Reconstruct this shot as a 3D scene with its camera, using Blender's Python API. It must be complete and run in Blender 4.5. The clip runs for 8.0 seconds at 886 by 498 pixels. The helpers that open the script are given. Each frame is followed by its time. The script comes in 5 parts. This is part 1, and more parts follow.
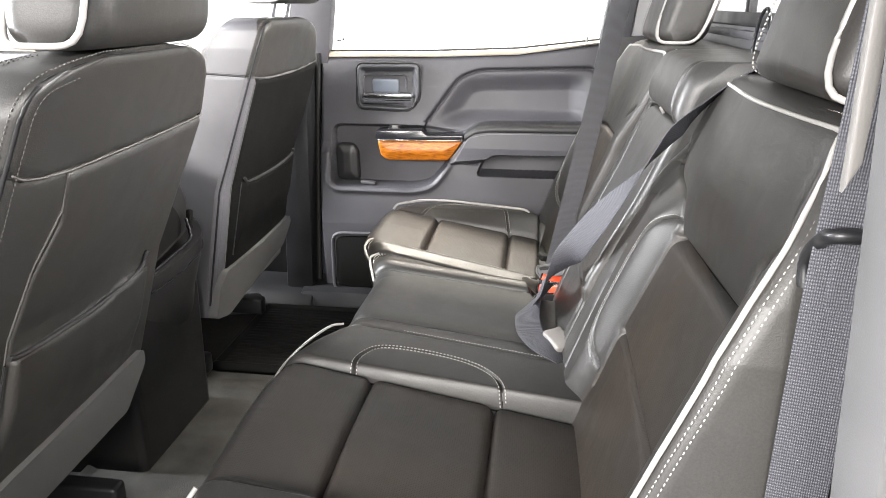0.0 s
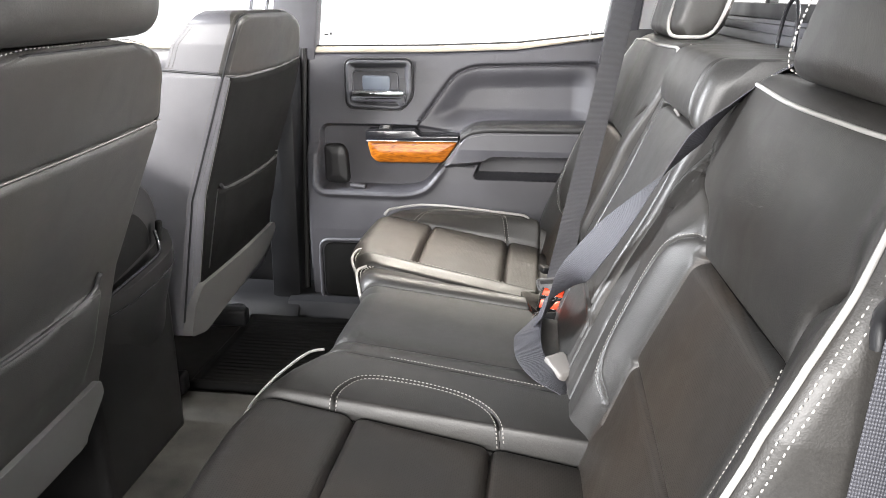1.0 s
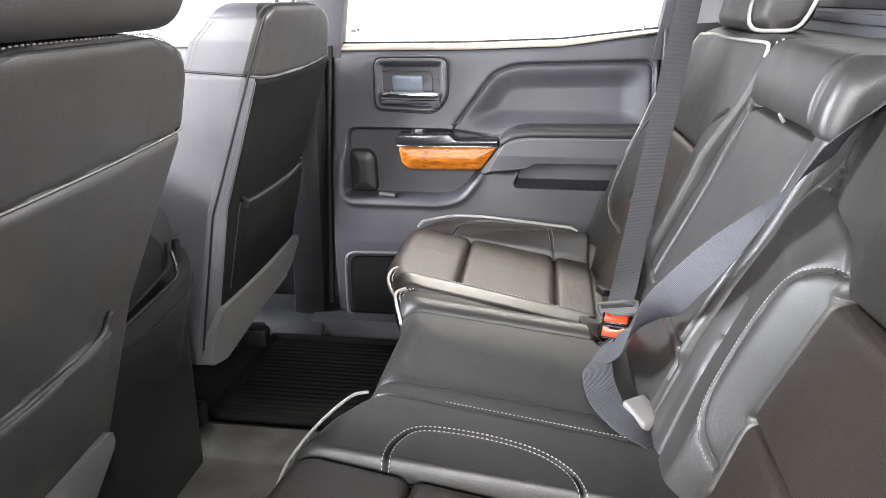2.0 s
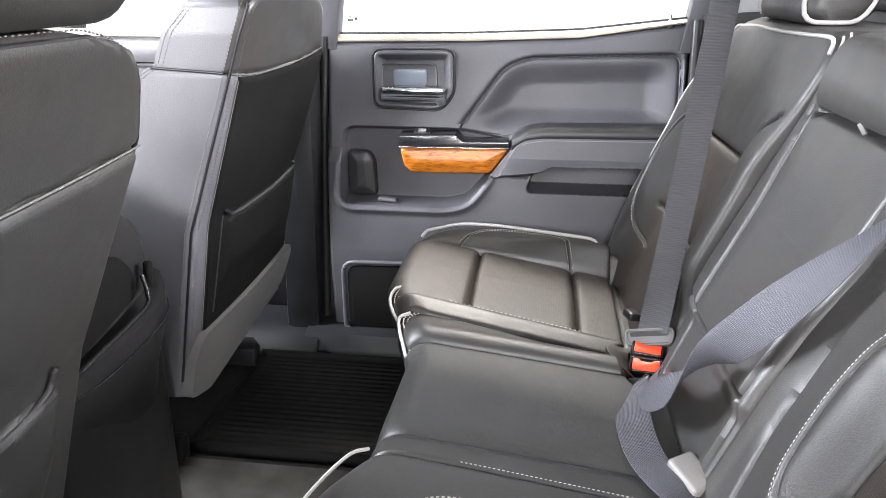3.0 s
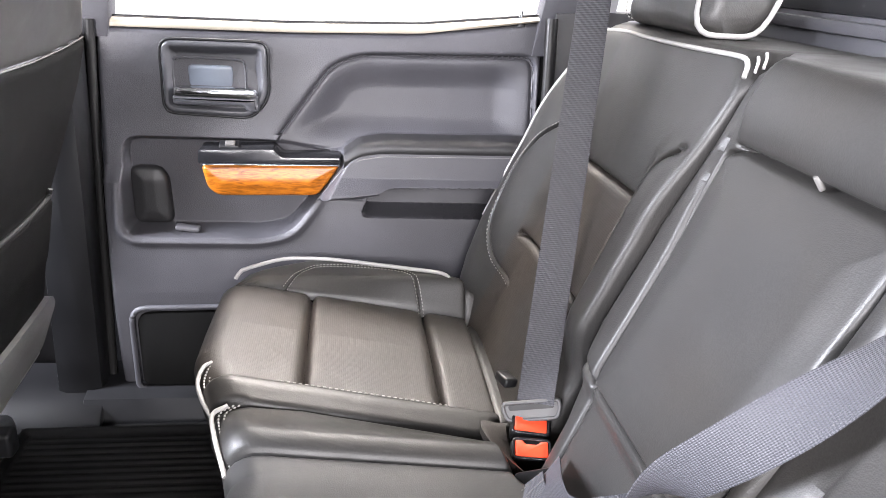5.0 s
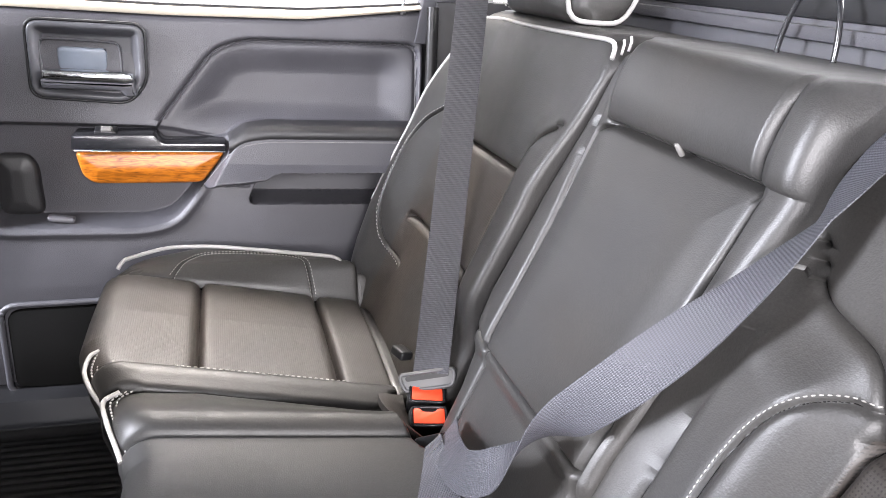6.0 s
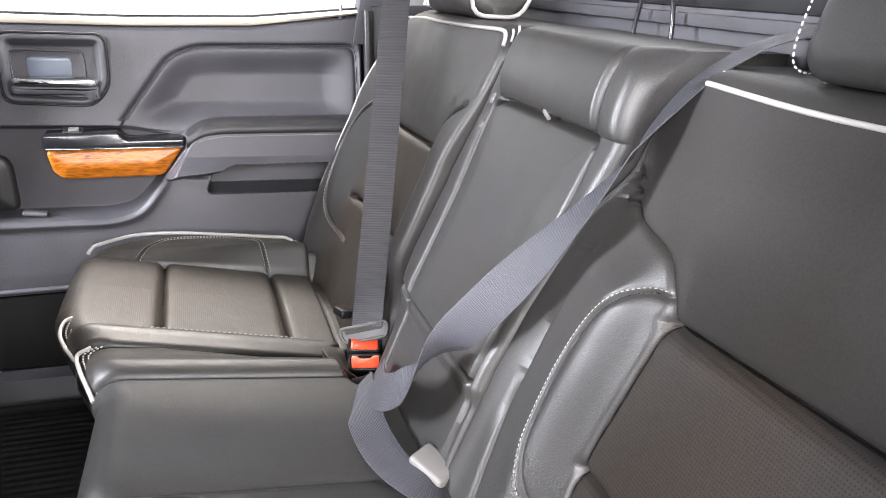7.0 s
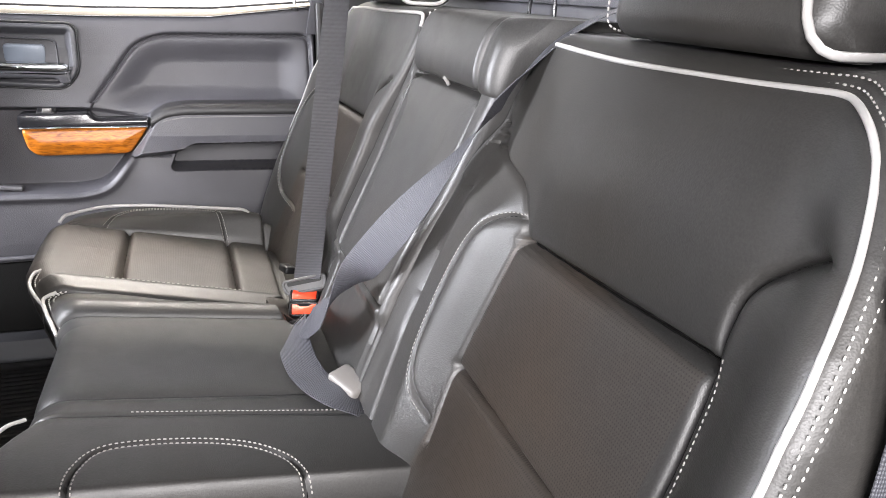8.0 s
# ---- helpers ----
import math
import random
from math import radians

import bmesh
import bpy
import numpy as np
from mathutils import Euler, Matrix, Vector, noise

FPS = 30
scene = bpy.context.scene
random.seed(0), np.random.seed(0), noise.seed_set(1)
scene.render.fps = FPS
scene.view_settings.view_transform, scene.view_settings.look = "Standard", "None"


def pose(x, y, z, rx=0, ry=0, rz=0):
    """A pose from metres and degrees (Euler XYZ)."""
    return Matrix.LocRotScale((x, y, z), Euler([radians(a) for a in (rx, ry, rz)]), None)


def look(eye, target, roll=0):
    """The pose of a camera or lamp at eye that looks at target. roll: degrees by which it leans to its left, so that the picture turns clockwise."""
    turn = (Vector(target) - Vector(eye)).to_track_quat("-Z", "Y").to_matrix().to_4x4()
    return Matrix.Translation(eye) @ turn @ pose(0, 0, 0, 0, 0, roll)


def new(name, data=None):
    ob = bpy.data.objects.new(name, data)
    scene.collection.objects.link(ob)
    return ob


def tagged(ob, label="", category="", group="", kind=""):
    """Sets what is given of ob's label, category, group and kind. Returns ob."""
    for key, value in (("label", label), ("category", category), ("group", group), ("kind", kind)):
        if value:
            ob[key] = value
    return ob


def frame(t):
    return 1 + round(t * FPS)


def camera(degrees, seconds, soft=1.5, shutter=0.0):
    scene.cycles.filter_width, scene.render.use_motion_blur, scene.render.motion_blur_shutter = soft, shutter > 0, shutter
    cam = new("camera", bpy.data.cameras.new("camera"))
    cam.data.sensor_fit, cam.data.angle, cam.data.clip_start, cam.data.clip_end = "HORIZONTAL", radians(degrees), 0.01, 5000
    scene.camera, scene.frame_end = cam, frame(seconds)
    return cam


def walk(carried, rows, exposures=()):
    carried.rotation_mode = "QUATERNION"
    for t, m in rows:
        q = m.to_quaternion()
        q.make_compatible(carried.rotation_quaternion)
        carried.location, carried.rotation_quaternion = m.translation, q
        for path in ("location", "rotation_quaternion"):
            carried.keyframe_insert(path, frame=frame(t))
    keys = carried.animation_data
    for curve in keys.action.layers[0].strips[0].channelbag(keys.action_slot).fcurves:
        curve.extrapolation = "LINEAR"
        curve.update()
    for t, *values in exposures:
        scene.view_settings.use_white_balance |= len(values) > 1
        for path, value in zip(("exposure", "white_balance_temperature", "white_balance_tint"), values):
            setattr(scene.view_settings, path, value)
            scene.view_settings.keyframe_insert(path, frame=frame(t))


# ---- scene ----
cam = camera(63.3, 8.0, soft=0.5)
PATH = [
    (0, (0.004, -0.013, 0.887), (-0.243, 1.864, 0.24), 0.1),
    (0.5, (0.008, 0.062, 0.886), (-0.234, 1.937, 0.233), 0.1),
    (1, (0.001, 0.117, 0.883), (-0.244, 1.988, 0.22), 0.0),
    (1.5, (-0.047, 0.19, 0.88), (-0.3, 2.057, 0.208), -0.1),
    (1.7, (-0.071, 0.222, 0.873), (-0.328, 2.091, 0.21), -0.2),
    (2.8, (-0.134, 0.385, 0.868), (-0.405, 2.24, 0.172), -0.2),
    (3, (-0.14, 0.423, 0.869), (-0.392, 2.28, 0.169), -0.1),
    (3.5, (-0.121, 0.524, 0.869), (-0.354, 2.382, 0.165), 0.2),
    (4, (-0.126, 0.61, 0.866), (-0.318, 2.469, 0.155), 0.8),
    (4.5, (-0.163, 0.673, 0.869), (-0.162, 2.538, 0.148), 2.3),
    (5, (-0.199, 0.711, 0.874), (0.075, 2.55, 0.137), 3.6),
    (5.2, (-0.204, 0.712, 0.873), (0.166, 2.534, 0.137), 4.0),
    (6.3, (-0.221, 0.637, 0.852), (0.397, 2.4, 0.138), 5.3),
    (6.5, (-0.217, 0.602, 0.851), (0.406, 2.365, 0.142), 4.8),
    (7, (-0.188, 0.497, 0.853), (0.452, 2.261, 0.163), 3.5),
    (7.5, (-0.151, 0.389, 0.848), (0.501, 2.154, 0.171), 3.5),
    (8, (-0.137, 0.311, 0.827), (0.526, 2.076, 0.16), 3.4),
]
walk(cam, [(t, look(eye, target, roll)) for t, eye, target, roll in PATH],
     [(0.0, 0.46, 6700, 11), (1.5, 0.40, 6500, 11), (3.0, 0.42, 6300, 13), (4.0, 0.50, 6300, 14), (5.0, 0.66, 6350, 16), (6.5, 0.48, 6380, 16), (7.0, 0.44, 6420, 15), (8.0, 0.44, 6500, 14)])

# ---- world: a bright white inspection bay round the vehicle; large unseen lamps added ----
world = bpy.data.worlds.new("bay_light")
scene.world = world
world.use_nodes = True
world.node_tree.nodes["Background"].inputs[0].default_value = (0.965, 0.985, 1.0, 1)
world.node_tree.nodes["Background"].inputs[1].default_value = 1.35


def unseen_lamp(name, eye, target, sx, sy, watts, colour=(1, 0.995, 0.99)):
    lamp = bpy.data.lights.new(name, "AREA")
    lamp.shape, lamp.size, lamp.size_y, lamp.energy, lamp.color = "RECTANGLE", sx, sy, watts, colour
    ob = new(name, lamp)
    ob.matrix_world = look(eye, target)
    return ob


# set by the door sill's shadow edge on the far cushion
unseen_lamp("unseen_lamp", (-0.2, 4.6, 4.33), (-0.1, 1.7, 0.4), 3.0, 0.6, 400, (1.0, 0.95, 0.84))
# unseen fills added to brighten backrests, far door and front seat backs
unseen_lamp("unseen_lamp", (-5.0, 1.15, 2.45), (0.1, 1.3, 0.7), 1.0, 4.0, 1700, (0.91, 0.95, 1.0))
unseen_lamp("unseen_lamp", (-3.0, -4.0, 1.9), (0.1, 1.2, 0.5), 2.6, 1.2, 780)
unseen_lamp("unseen_lamp", (0.25, -4.4, 2.3), (-0.1, 1.0, 0.5), 2.0, 1.2, 360, (1.0, 0.985, 0.96))
unseen_lamp("unseen_lamp", (3.4, 1.0, 2.05), (-0.5, 0.9, 0.6), 2.4, 0.9, 650)


# ---- materials ----
def principled(name, colour, rough, **extra):
    m = bpy.data.materials.new(name)
    m.use_nodes = True
    b = m.node_tree.nodes["Principled BSDF"]
    b.inputs["Base Color"].default_value = (*colour, 1)
    b.inputs["Roughness"].default_value = rough
    for key, value in extra.items():
        b.inputs[key.replace("_", " ")].default_value = value
    return m


def grained(name, colour, rough, fine=900.0, bump=0.15, spread=0.12, large=9.0, rough_spread=0.08, kind="noise", **extra):
    """A surface with fine relief, and colour and gloss that wander at a larger scale."""
    m = principled(name, colour, rough, **extra)
    nt, b = m.node_tree, m.node_tree.nodes["Principled BSDF"]
    co = nt.nodes.new("ShaderNodeTexCoord")
    big = nt.nodes.new("ShaderNodeTexNoise")
    big.inputs["Scale"].default_value, big.inputs["Detail"].default_value = large, 5
    nt.links.new(co.outputs["Object"], big.inputs["Vector"])
    ramp = nt.nodes.new("ShaderNodeMapRange")
    ramp.inputs["To Min"].default_value, ramp.inputs["To Max"].default_value = 1 - spread, 1 + spread
    ramp.inputs["From Min"].default_value, ramp.inputs["From Max"].default_value = 0.3, 0.7
    nt.links.new(big.outputs["Fac"], ramp.inputs["Value"])
    mul = nt.nodes.new("ShaderNodeVectorMath")
    mul.operation = "SCALE"
    mul.inputs[0].default_value = colour
    nt.links.new(ramp.outputs["Result"], mul.inputs["Scale"])
    nt.links.new(mul.outputs["Vector"], b.inputs["Base Color"])
    rr = nt.nodes.new("ShaderNodeMapRange")
    rr.inputs["To Min"].default_value, rr.inputs["To Max"].default_value = rough - rough_spread, rough + rough_spread
    rr.inputs["From Min"].default_value, rr.inputs["From Max"].default_value = 0.3, 0.7
    nt.links.new(big.outputs["Fac"], rr.inputs["Value"])
    nt.links.new(rr.outputs["Result"], b.inputs["Roughness"])
    if kind == "noise":
        tex = nt.nodes.new("ShaderNodeTexNoise")
        tex.inputs["Scale"].default_value, tex.inputs["Detail"].default_value = fine, 3
        height = tex.outputs["Fac"]
    else:
        tex = nt.nodes.new("ShaderNodeTexVoronoi")
        tex.inputs["Scale"].default_value = fine
        if kind == "holes":
            tex.inputs["Randomness"].default_value = 0.0
            hole = nt.nodes.new("ShaderNodeMapRange")
            hole.inputs["From Min"].default_value, hole.inputs["From Max"].default_value = 0.18, 0.32
            nt.links.new(tex.outputs["Distance"], hole.inputs["Value"])
            height = hole.outputs["Result"]
        else:
            height = tex.outputs["Distance"]
    nt.links.new(co.outputs["Object"], tex.inputs["Vector"])
    bp = nt.nodes.new("ShaderNodeBump")
    bp.inputs["Strength"].default_value, bp.inputs["Distance"].default_value = bump, 0.001
    nt.links.new(height, bp.inputs["Height"])
    nt.links.new(bp.outputs["Normal"], b.inputs["Normal"])
    return m


def leather(name, colour, rough, holes="", worn=(1.25, 1.08, 0.92), spec=0.5):
    """Pebbled hide: fine cells, soft creases, worn brownish places; perforated rows where a plane is named."""
    m = principled(name, colour, rough, Specular_IOR_Level=spec)
    nt, b = m.node_tree, m.node_tree.nodes["Principled BSDF"]
    link, node = nt.links.new, nt.nodes.new
    co = node("ShaderNodeTexCoord")

    def noise(scale, detail, distortion=0.0):
        n = node("ShaderNodeTexNoise")
        n.inputs["Scale"].default_value, n.inputs["Detail"].default_value, n.inputs["Distortion"].default_value = scale, detail, distortion
        link(co.outputs["Object"], n.inputs["Vector"])
        return n.outputs["Fac"]

    def span(value, a, c, lo, hi):
        r = node("ShaderNodeMapRange")
        for key, v in zip(("From Min", "From Max", "To Min", "To Max"), (a, c, lo, hi)):
            r.inputs[key].default_value = v
        link(value, r.inputs["Value"])
        return r.outputs["Result"]

    wear, wrinkle, grain = noise(5.0, 4), noise(24.0, 6, 0.5), noise(420.0, 3)
    mix = node("ShaderNodeMix")
    mix.data_type = "RGBA"
    mix.inputs["A"].default_value = (*colour, 1)
    mix.inputs["B"].default_value = (*(c * w for c, w in zip(colour, worn)), 1)
    link(span(wear, 0.38, 0.66, 0, 1), mix.inputs["Factor"])
    sc = node("ShaderNodeVectorMath")
    sc.operation = "SCALE"
    link(mix.outputs["Result"], sc.inputs[0])
    shade = span(grain, 0.3, 0.7, 0.82, 1.18)
    cells = node("ShaderNodeTexVoronoi")
    cells.inputs["Scale"].default_value = 620
    link(co.outputs["Object"], cells.inputs["Vector"])
    height = cells.outputs["Distance"]
    if holes:
        sep, com, vor = node("ShaderNodeSeparateXYZ"), node("ShaderNodeCombineXYZ"), node("ShaderNodeTexVoronoi")
        link(co.outputs["Object"], sep.inputs[0])
        for k, axis in enumerate(holes):
            link(sep.outputs[axis], com.inputs[k])
        vor.voronoi_dimensions = "2D"
        vor.inputs["Scale"].default_value, vor.inputs["Randomness"].default_value = 330, 0.0
        link(com.outputs[0], vor.inputs["Vector"])
        pit = span(vor.outputs["Distance"], 0.16, 0.30, 0, 1)
        both = node("ShaderNodeMath")
        both.operation = "MULTIPLY"
        link(shade, both.inputs[0])
        link(span(pit, 0, 1, 0.45, 1.08), both.inputs[1])
        shade, height = both.outputs[0], pit
    link(shade, sc.inputs["Scale"])
    link(sc.outputs["Vector"], b.inputs["Base Color"])
    link(span(wrinkle, 0.3, 0.7, rough - 0.04, rough + 0.04), b.inputs["Roughness"])
    soft, fine = node("ShaderNodeBump"), node("ShaderNodeBump")
    soft.inputs["Strength"].default_value, soft.inputs["Distance"].default_value = 0.10, 0.004
    fine.inputs["Strength"].default_value, fine.inputs["Distance"].default_value = 0.16, 0.0008
    link(wrinkle, soft.inputs["Height"])
    link(height, fine.inputs["Height"])
    link(soft.outputs["Normal"], fine.inputs["Normal"])
    link(fine.outputs["Normal"], b.inputs["Normal"])
    return m


LEATHER = leather("black_leather", (0.0248, 0.0242, 0.0236), 0.43, worn=(1.08, 1.03, 0.96), spec=0.44)
PERFORATED = leather("perforated_leather", (0.028, 0.0258, 0.0245), 0.50, holes="XY", worn=(1.2, 1.07, 0.95), spec=0.42)
PERFORATED_BACK = leather("perforated_leather", (0.031, 0.0275, 0.025), 0.50, holes="YZ", worn=(1.2, 1.07, 0.95), spec=0.42)
# grey base colour lightened to hold the glare on the passenger seat's side
LIT_SIDE_VINYL = grained("lit_grey_side_vinyl", (0.078, 0.076, 0.083), 0.38, fine=800, bump=0.2, kind="cells")
PANEL = grained("charcoal_panel", (0.0052, 0.0051, 0.0049), 0.8, fine=600, bump=0.3, kind="cells", Specular_IOR_Level=0.06)
FLAP = grained("grey_flap", (0.088, 0.086, 0.084), 0.7, fine=1200, bump=0.3)
PLASTIC = grained("grained_black_plastic", (0.047, 0.0462, 0.052), 0.46, fine=650, bump=0.32, kind="cells", Specular_IOR_Level=0.38)
DARK_PLASTIC = grained("dark_plastic", (0.010, 0.010, 0.011), 0.40, fine=700, bump=0.1, Specular_IOR_Level=0.35)
# near-black colour that stands in for shade in the seat creases
SEAM_SHADE = grained("seam_shade", (0.0035, 0.0034, 0.0034), 0.85, fine=900, bump=0.2, Specular_IOR_Level=0.08)
CONSOLE = grained("black_console_plastic", (0.013, 0.0125, 0.0125), 0.42, fine=700, bump=0.12, Specular_IOR_Level=0.2)
GLOSS = grained("gloss_black", (0.011, 0.011, 0.0125), 0.2, fine=300, bump=0.02, rough_spread=0.03)
SOFT_PAD = grained("soft_pad", (0.015, 0.0145, 0.0155), 0.5, fine=700, bump=0.2, kind="cells")
SATIN = grained("satin_black", (0.055, 0.055, 0.061), 0.38, fine=400, bump=0.05, rough_spread=0.04)
HEADLINER = grained("headliner_cloth", (0.26, 0.26, 0.26), 0.9, fine=900, bump=0.2)
BEIGE = grained("beige_sill", (0.27, 0.24, 0.19), 0.55, fine=500, bump=0.1)
TRIM_GREY = grained("pale_grey_trim", (0.36, 0.36, 0.365), 0.6, fine=900, bump=0.2)
BAY_FLOOR = grained("bay_concrete", (0.20, 0.20, 0.195), 0.6, fine=60, bump=0.3, spread=0.2, large=1.5)
CARPET = grained("carpet", (0.019, 0.018, 0.0175), 0.95, fine=600, bump=0.9, spread=0.3, large=40, Specular_IOR_Level=0.1)
MAT_GREY = grained("grey_mat_carpet", (0.040, 0.039, 0.037), 0.95, fine=600, bump=0.9, spread=0.35, large=14, Specular_IOR_Level=0.1)
RUBBER = grained("rubber_mat", (0.0045, 0.0045, 0.0045), 0.6, fine=500, bump=0.25, Specular_IOR_Level=0.1)
WHITE_VINYL = grained("white_piping_vinyl", (0.31, 0.30, 0.29), 0.5, fine=900, bump=0.1, spread=0.06)
THREAD = grained("pale_thread", (0.30, 0.288, 0.27), 0.8, fine=1500, bump=0.3)
DARK_THREAD = grained("dark_thread", (0.09, 0.085, 0.08), 0.8, fine=1500, bump=0.3)
CHROME = grained("chrome", (0.75, 0.76, 0.78), 0.12, fine=200, bump=0.01, spread=0.04, rough_spread=0.04, Metallic=1.0)
STEEL = grained("steel", (0.55, 0.55, 0.55), 0.25, fine=300, bump=0.02, rough_spread=0.05, Metallic=1.0)
RED = grained("red_button", (0.75, 0.06, 0.02), 0.4, fine=500, bump=0.05)
BUCKLE_GREY = grained("grey_buckle_plastic", (0.10, 0.095, 0.09), 0.5, fine=700, bump=0.2)
PALE_BUCKLE = grained("pale_buckle_plastic", (0.13, 0.122, 0.115), 0.5, fine=700, bump=0.2)
TONGUE = grained("tongue_plastic", (0.075, 0.074, 0.075), 0.5, fine=700, bump=0.2)
CUP_FILM = grained("blue_grey_cup", (0.13, 0.15, 0.18), 0.35, fine=600, bump=0.1)


def wood_material():
    m = principled("burl_wood", (0.5, 0.2, 0.05), 0.34)
    nt, b = m.node_tree, m.node_tree.nodes["Principled BSDF"]
    co = nt.nodes.new("ShaderNodeTexCoord")
    mp = nt.nodes.new("ShaderNodeMapping")
    mp.inputs["Scale"].default_value = (22, 60, 130)
    n = nt.nodes.new("ShaderNodeTexNoise")
    n.inputs["Scale"].default_value, n.inputs["Detail"].default_value, n.inputs["Distortion"].default_value = 1.6, 8, 1.2
    r = nt.nodes.new("ShaderNodeValToRGB")
    r.color_ramp.elements[0].position, r.color_ramp.elements[0].color = 0.30, (0.11, 0.027, 0.002, 1)
    r.color_ramp.elements[1].position, r.color_ramp.elements[1].color = 0.62, (0.36, 0.112, 0.008, 1)
    nt.links.new(co.outputs["Object"], mp.inputs["Vector"])
    nt.links.new(mp.outputs["Vector"], n.inputs["Vector"])
    nt.links.new(n.outputs["Fac"], r.inputs["Fac"])
    nt.links.new(r.outputs["Color"], b.inputs["Base Color"])
    b.inputs["Specular IOR Level"].default_value = 0.35
    return m


def webbing_material():
    """Woven belt: fine ribs along the belt, from the belt's own lengthwise coordinates."""
    m = principled("belt_webbing", (0.040, 0.0402, 0.048), 0.6)
    nt, b = m.node_tree, m.node_tree.nodes["Principled BSDF"]
    uv = nt.nodes.new("ShaderNodeUVMap")
    uv.uv_map = "belt"
    w = nt.nodes.new("ShaderNodeTexWave")
    w.inputs["Scale"].default_value, w.inputs["Distortion"].default_value = 27, 0.5
    w.bands_direction = "Y"
    w2 = nt.nodes.new("ShaderNodeTexWave")
    w2.inputs["Scale"].default_value, w2.bands_direction = 44, "X"
    mix = nt.nodes.new("ShaderNodeMath")
    mix.operation = "ADD"
    r = nt.nodes.new("ShaderNodeMapRange")
    r.inputs["From Max"].default_value, r.inputs["To Min"].default_value, r.inputs["To Max"].default_value = 2, 0.6, 1.4
    sc = nt.nodes.new("ShaderNodeVectorMath")
    sc.operation = "SCALE"
    sc.inputs[0].default_value = (0.040, 0.0402, 0.048)
    bp = nt.nodes.new("ShaderNodeBump")
    bp.inputs["Strength"].default_value, bp.inputs["Distance"].default_value = 0.5, 0.0008
    for tex in (w, w2):
        nt.links.new(uv.outputs["UV"], tex.inputs["Vector"])
    nt.links.new(w.outputs["Fac"], mix.inputs[0])
    nt.links.new(w2.outputs["Fac"], mix.inputs[1])
    nt.links.new(mix.outputs[0], r.inputs["Value"])
    nt.links.new(r.outputs["Result"], sc.inputs["Scale"])
    nt.links.new(sc.outputs["Vector"], b.inputs["Base Color"])
    nt.links.new(mix.outputs[0], bp.inputs["Height"])
    nt.links.new(bp.outputs["Normal"], b.inputs["Normal"])
    return m


def glass_material():
    m = principled("window_glass", (1, 1, 1), 0.02)
    b = m.node_tree.nodes["Principled BSDF"]
    b.inputs["Transmission Weight"].default_value, b.inputs["IOR"].default_value = 1.0, 1.45
    return m


WOOD, WEBBING, GLASS = wood_material(), webbing_material(), glass_material()


# ---- shape helpers ----
def smooth(a, b, v):
    s = np.clip((np.asarray(v, float) - a) / (b - a), 0, 1)
    return s * s * (3 - 2 * s)


def curve(points, n=12):
    """A smooth line through a few control points (Catmull-Rom)."""
    p = np.array(points, float)
    q = np.vstack([2 * p[0] - p[1], p, 2 * p[-1] - p[-2]])
    t = np.linspace(0, 1, n, endpoint=False)[:, None]
    out = [0.5 * ((2 * q[i]) + (q[i + 1] - q[i - 1]) * t + (2 * q[i - 1] - 5 * q[i] + 4 * q[i + 1] - q[i + 2]) * t ** 2
                  + (3 * q[i] - q[i - 1] - 3 * q[i + 1] + q[i + 2]) * t ** 3) for i in range(1, len(q) - 2)]
    return np.vstack(out + [p[-1:]])


def gap_to(a, b, line):
    """Distance in the plane (a, b) to a line of points."""
    line = np.asarray(line, float)
    best = np.full(np.shape(a), 1e9)
    for (x0, y0), (x1, y1) in zip(line[:-1], line[1:]):
        dx, dy = x1 - x0, y1 - y0
        s = np.clip(((a - x0) * dx + (b - y0) * dy) / max(dx * dx + dy * dy, 1e-12), 0, 1)
        best = np.minimum(best, np.hypot(a - x0 - s * dx, b - y0 - s * dy))
    return best


def inside(a, b, poly):
    """Signed distance to a closed outline: positive within."""
    poly = np.asarray(poly, float)
    ring = np.vstack([poly, poly[:1]])
    d = gap_to(a, b, ring)
    odd = np.zeros(np.shape(a), bool)
    for (x0, y0), (x1, y1) in zip(ring[:-1], ring[1:]):
        if y0 != y1:
            odd ^= ((y0 > b) != (y1 > b)) & (a < (x1 - x0) * (b - y0) / (y1 - y0) + x0)
    return np.where(odd, d, -d)


def beside(line, d):
    """A line in the plane moved sideways by d."""
    line = np.asarray(line, float)
    t = np.gradient(line, axis=0)
    t /= np.linalg.norm(t, axis=1)[:, None] + 1e-12
    return line + d * np.stack([-t[:, 1], t[:, 0]], 1)


def crease(d, width, depth):
    return 1.4 * depth * np.exp(-1.9 * np.abs(d) / width)


def shed(d, r):
    """How far a rounded edge of radius r has fallen at the distance d from its rim."""
    e = np.clip(r - d, 0, r)
    return r - np.sqrt(np.maximum(r * r - e * e, 0)) + np.maximum(-d, 0) * 1.4


def rim(du, dv, r):
    """Distance to the rim of a panel with rounded corners."""
    both = (du < r) & (dv < r)
    return np.where(both, r - np.hypot(r - du, r - dv), np.minimum(du, dv))


def steps(a, b, n, edge):
    """Even steps from a to b with closer ones within edge of either end."""
    q = edge * (1 - np.cos(np.linspace(0, np.pi / 2, 7)))
    return np.concatenate([a + q, np.linspace(a + edge, b - edge, n)[1:-1], (b - q)[::-1]])


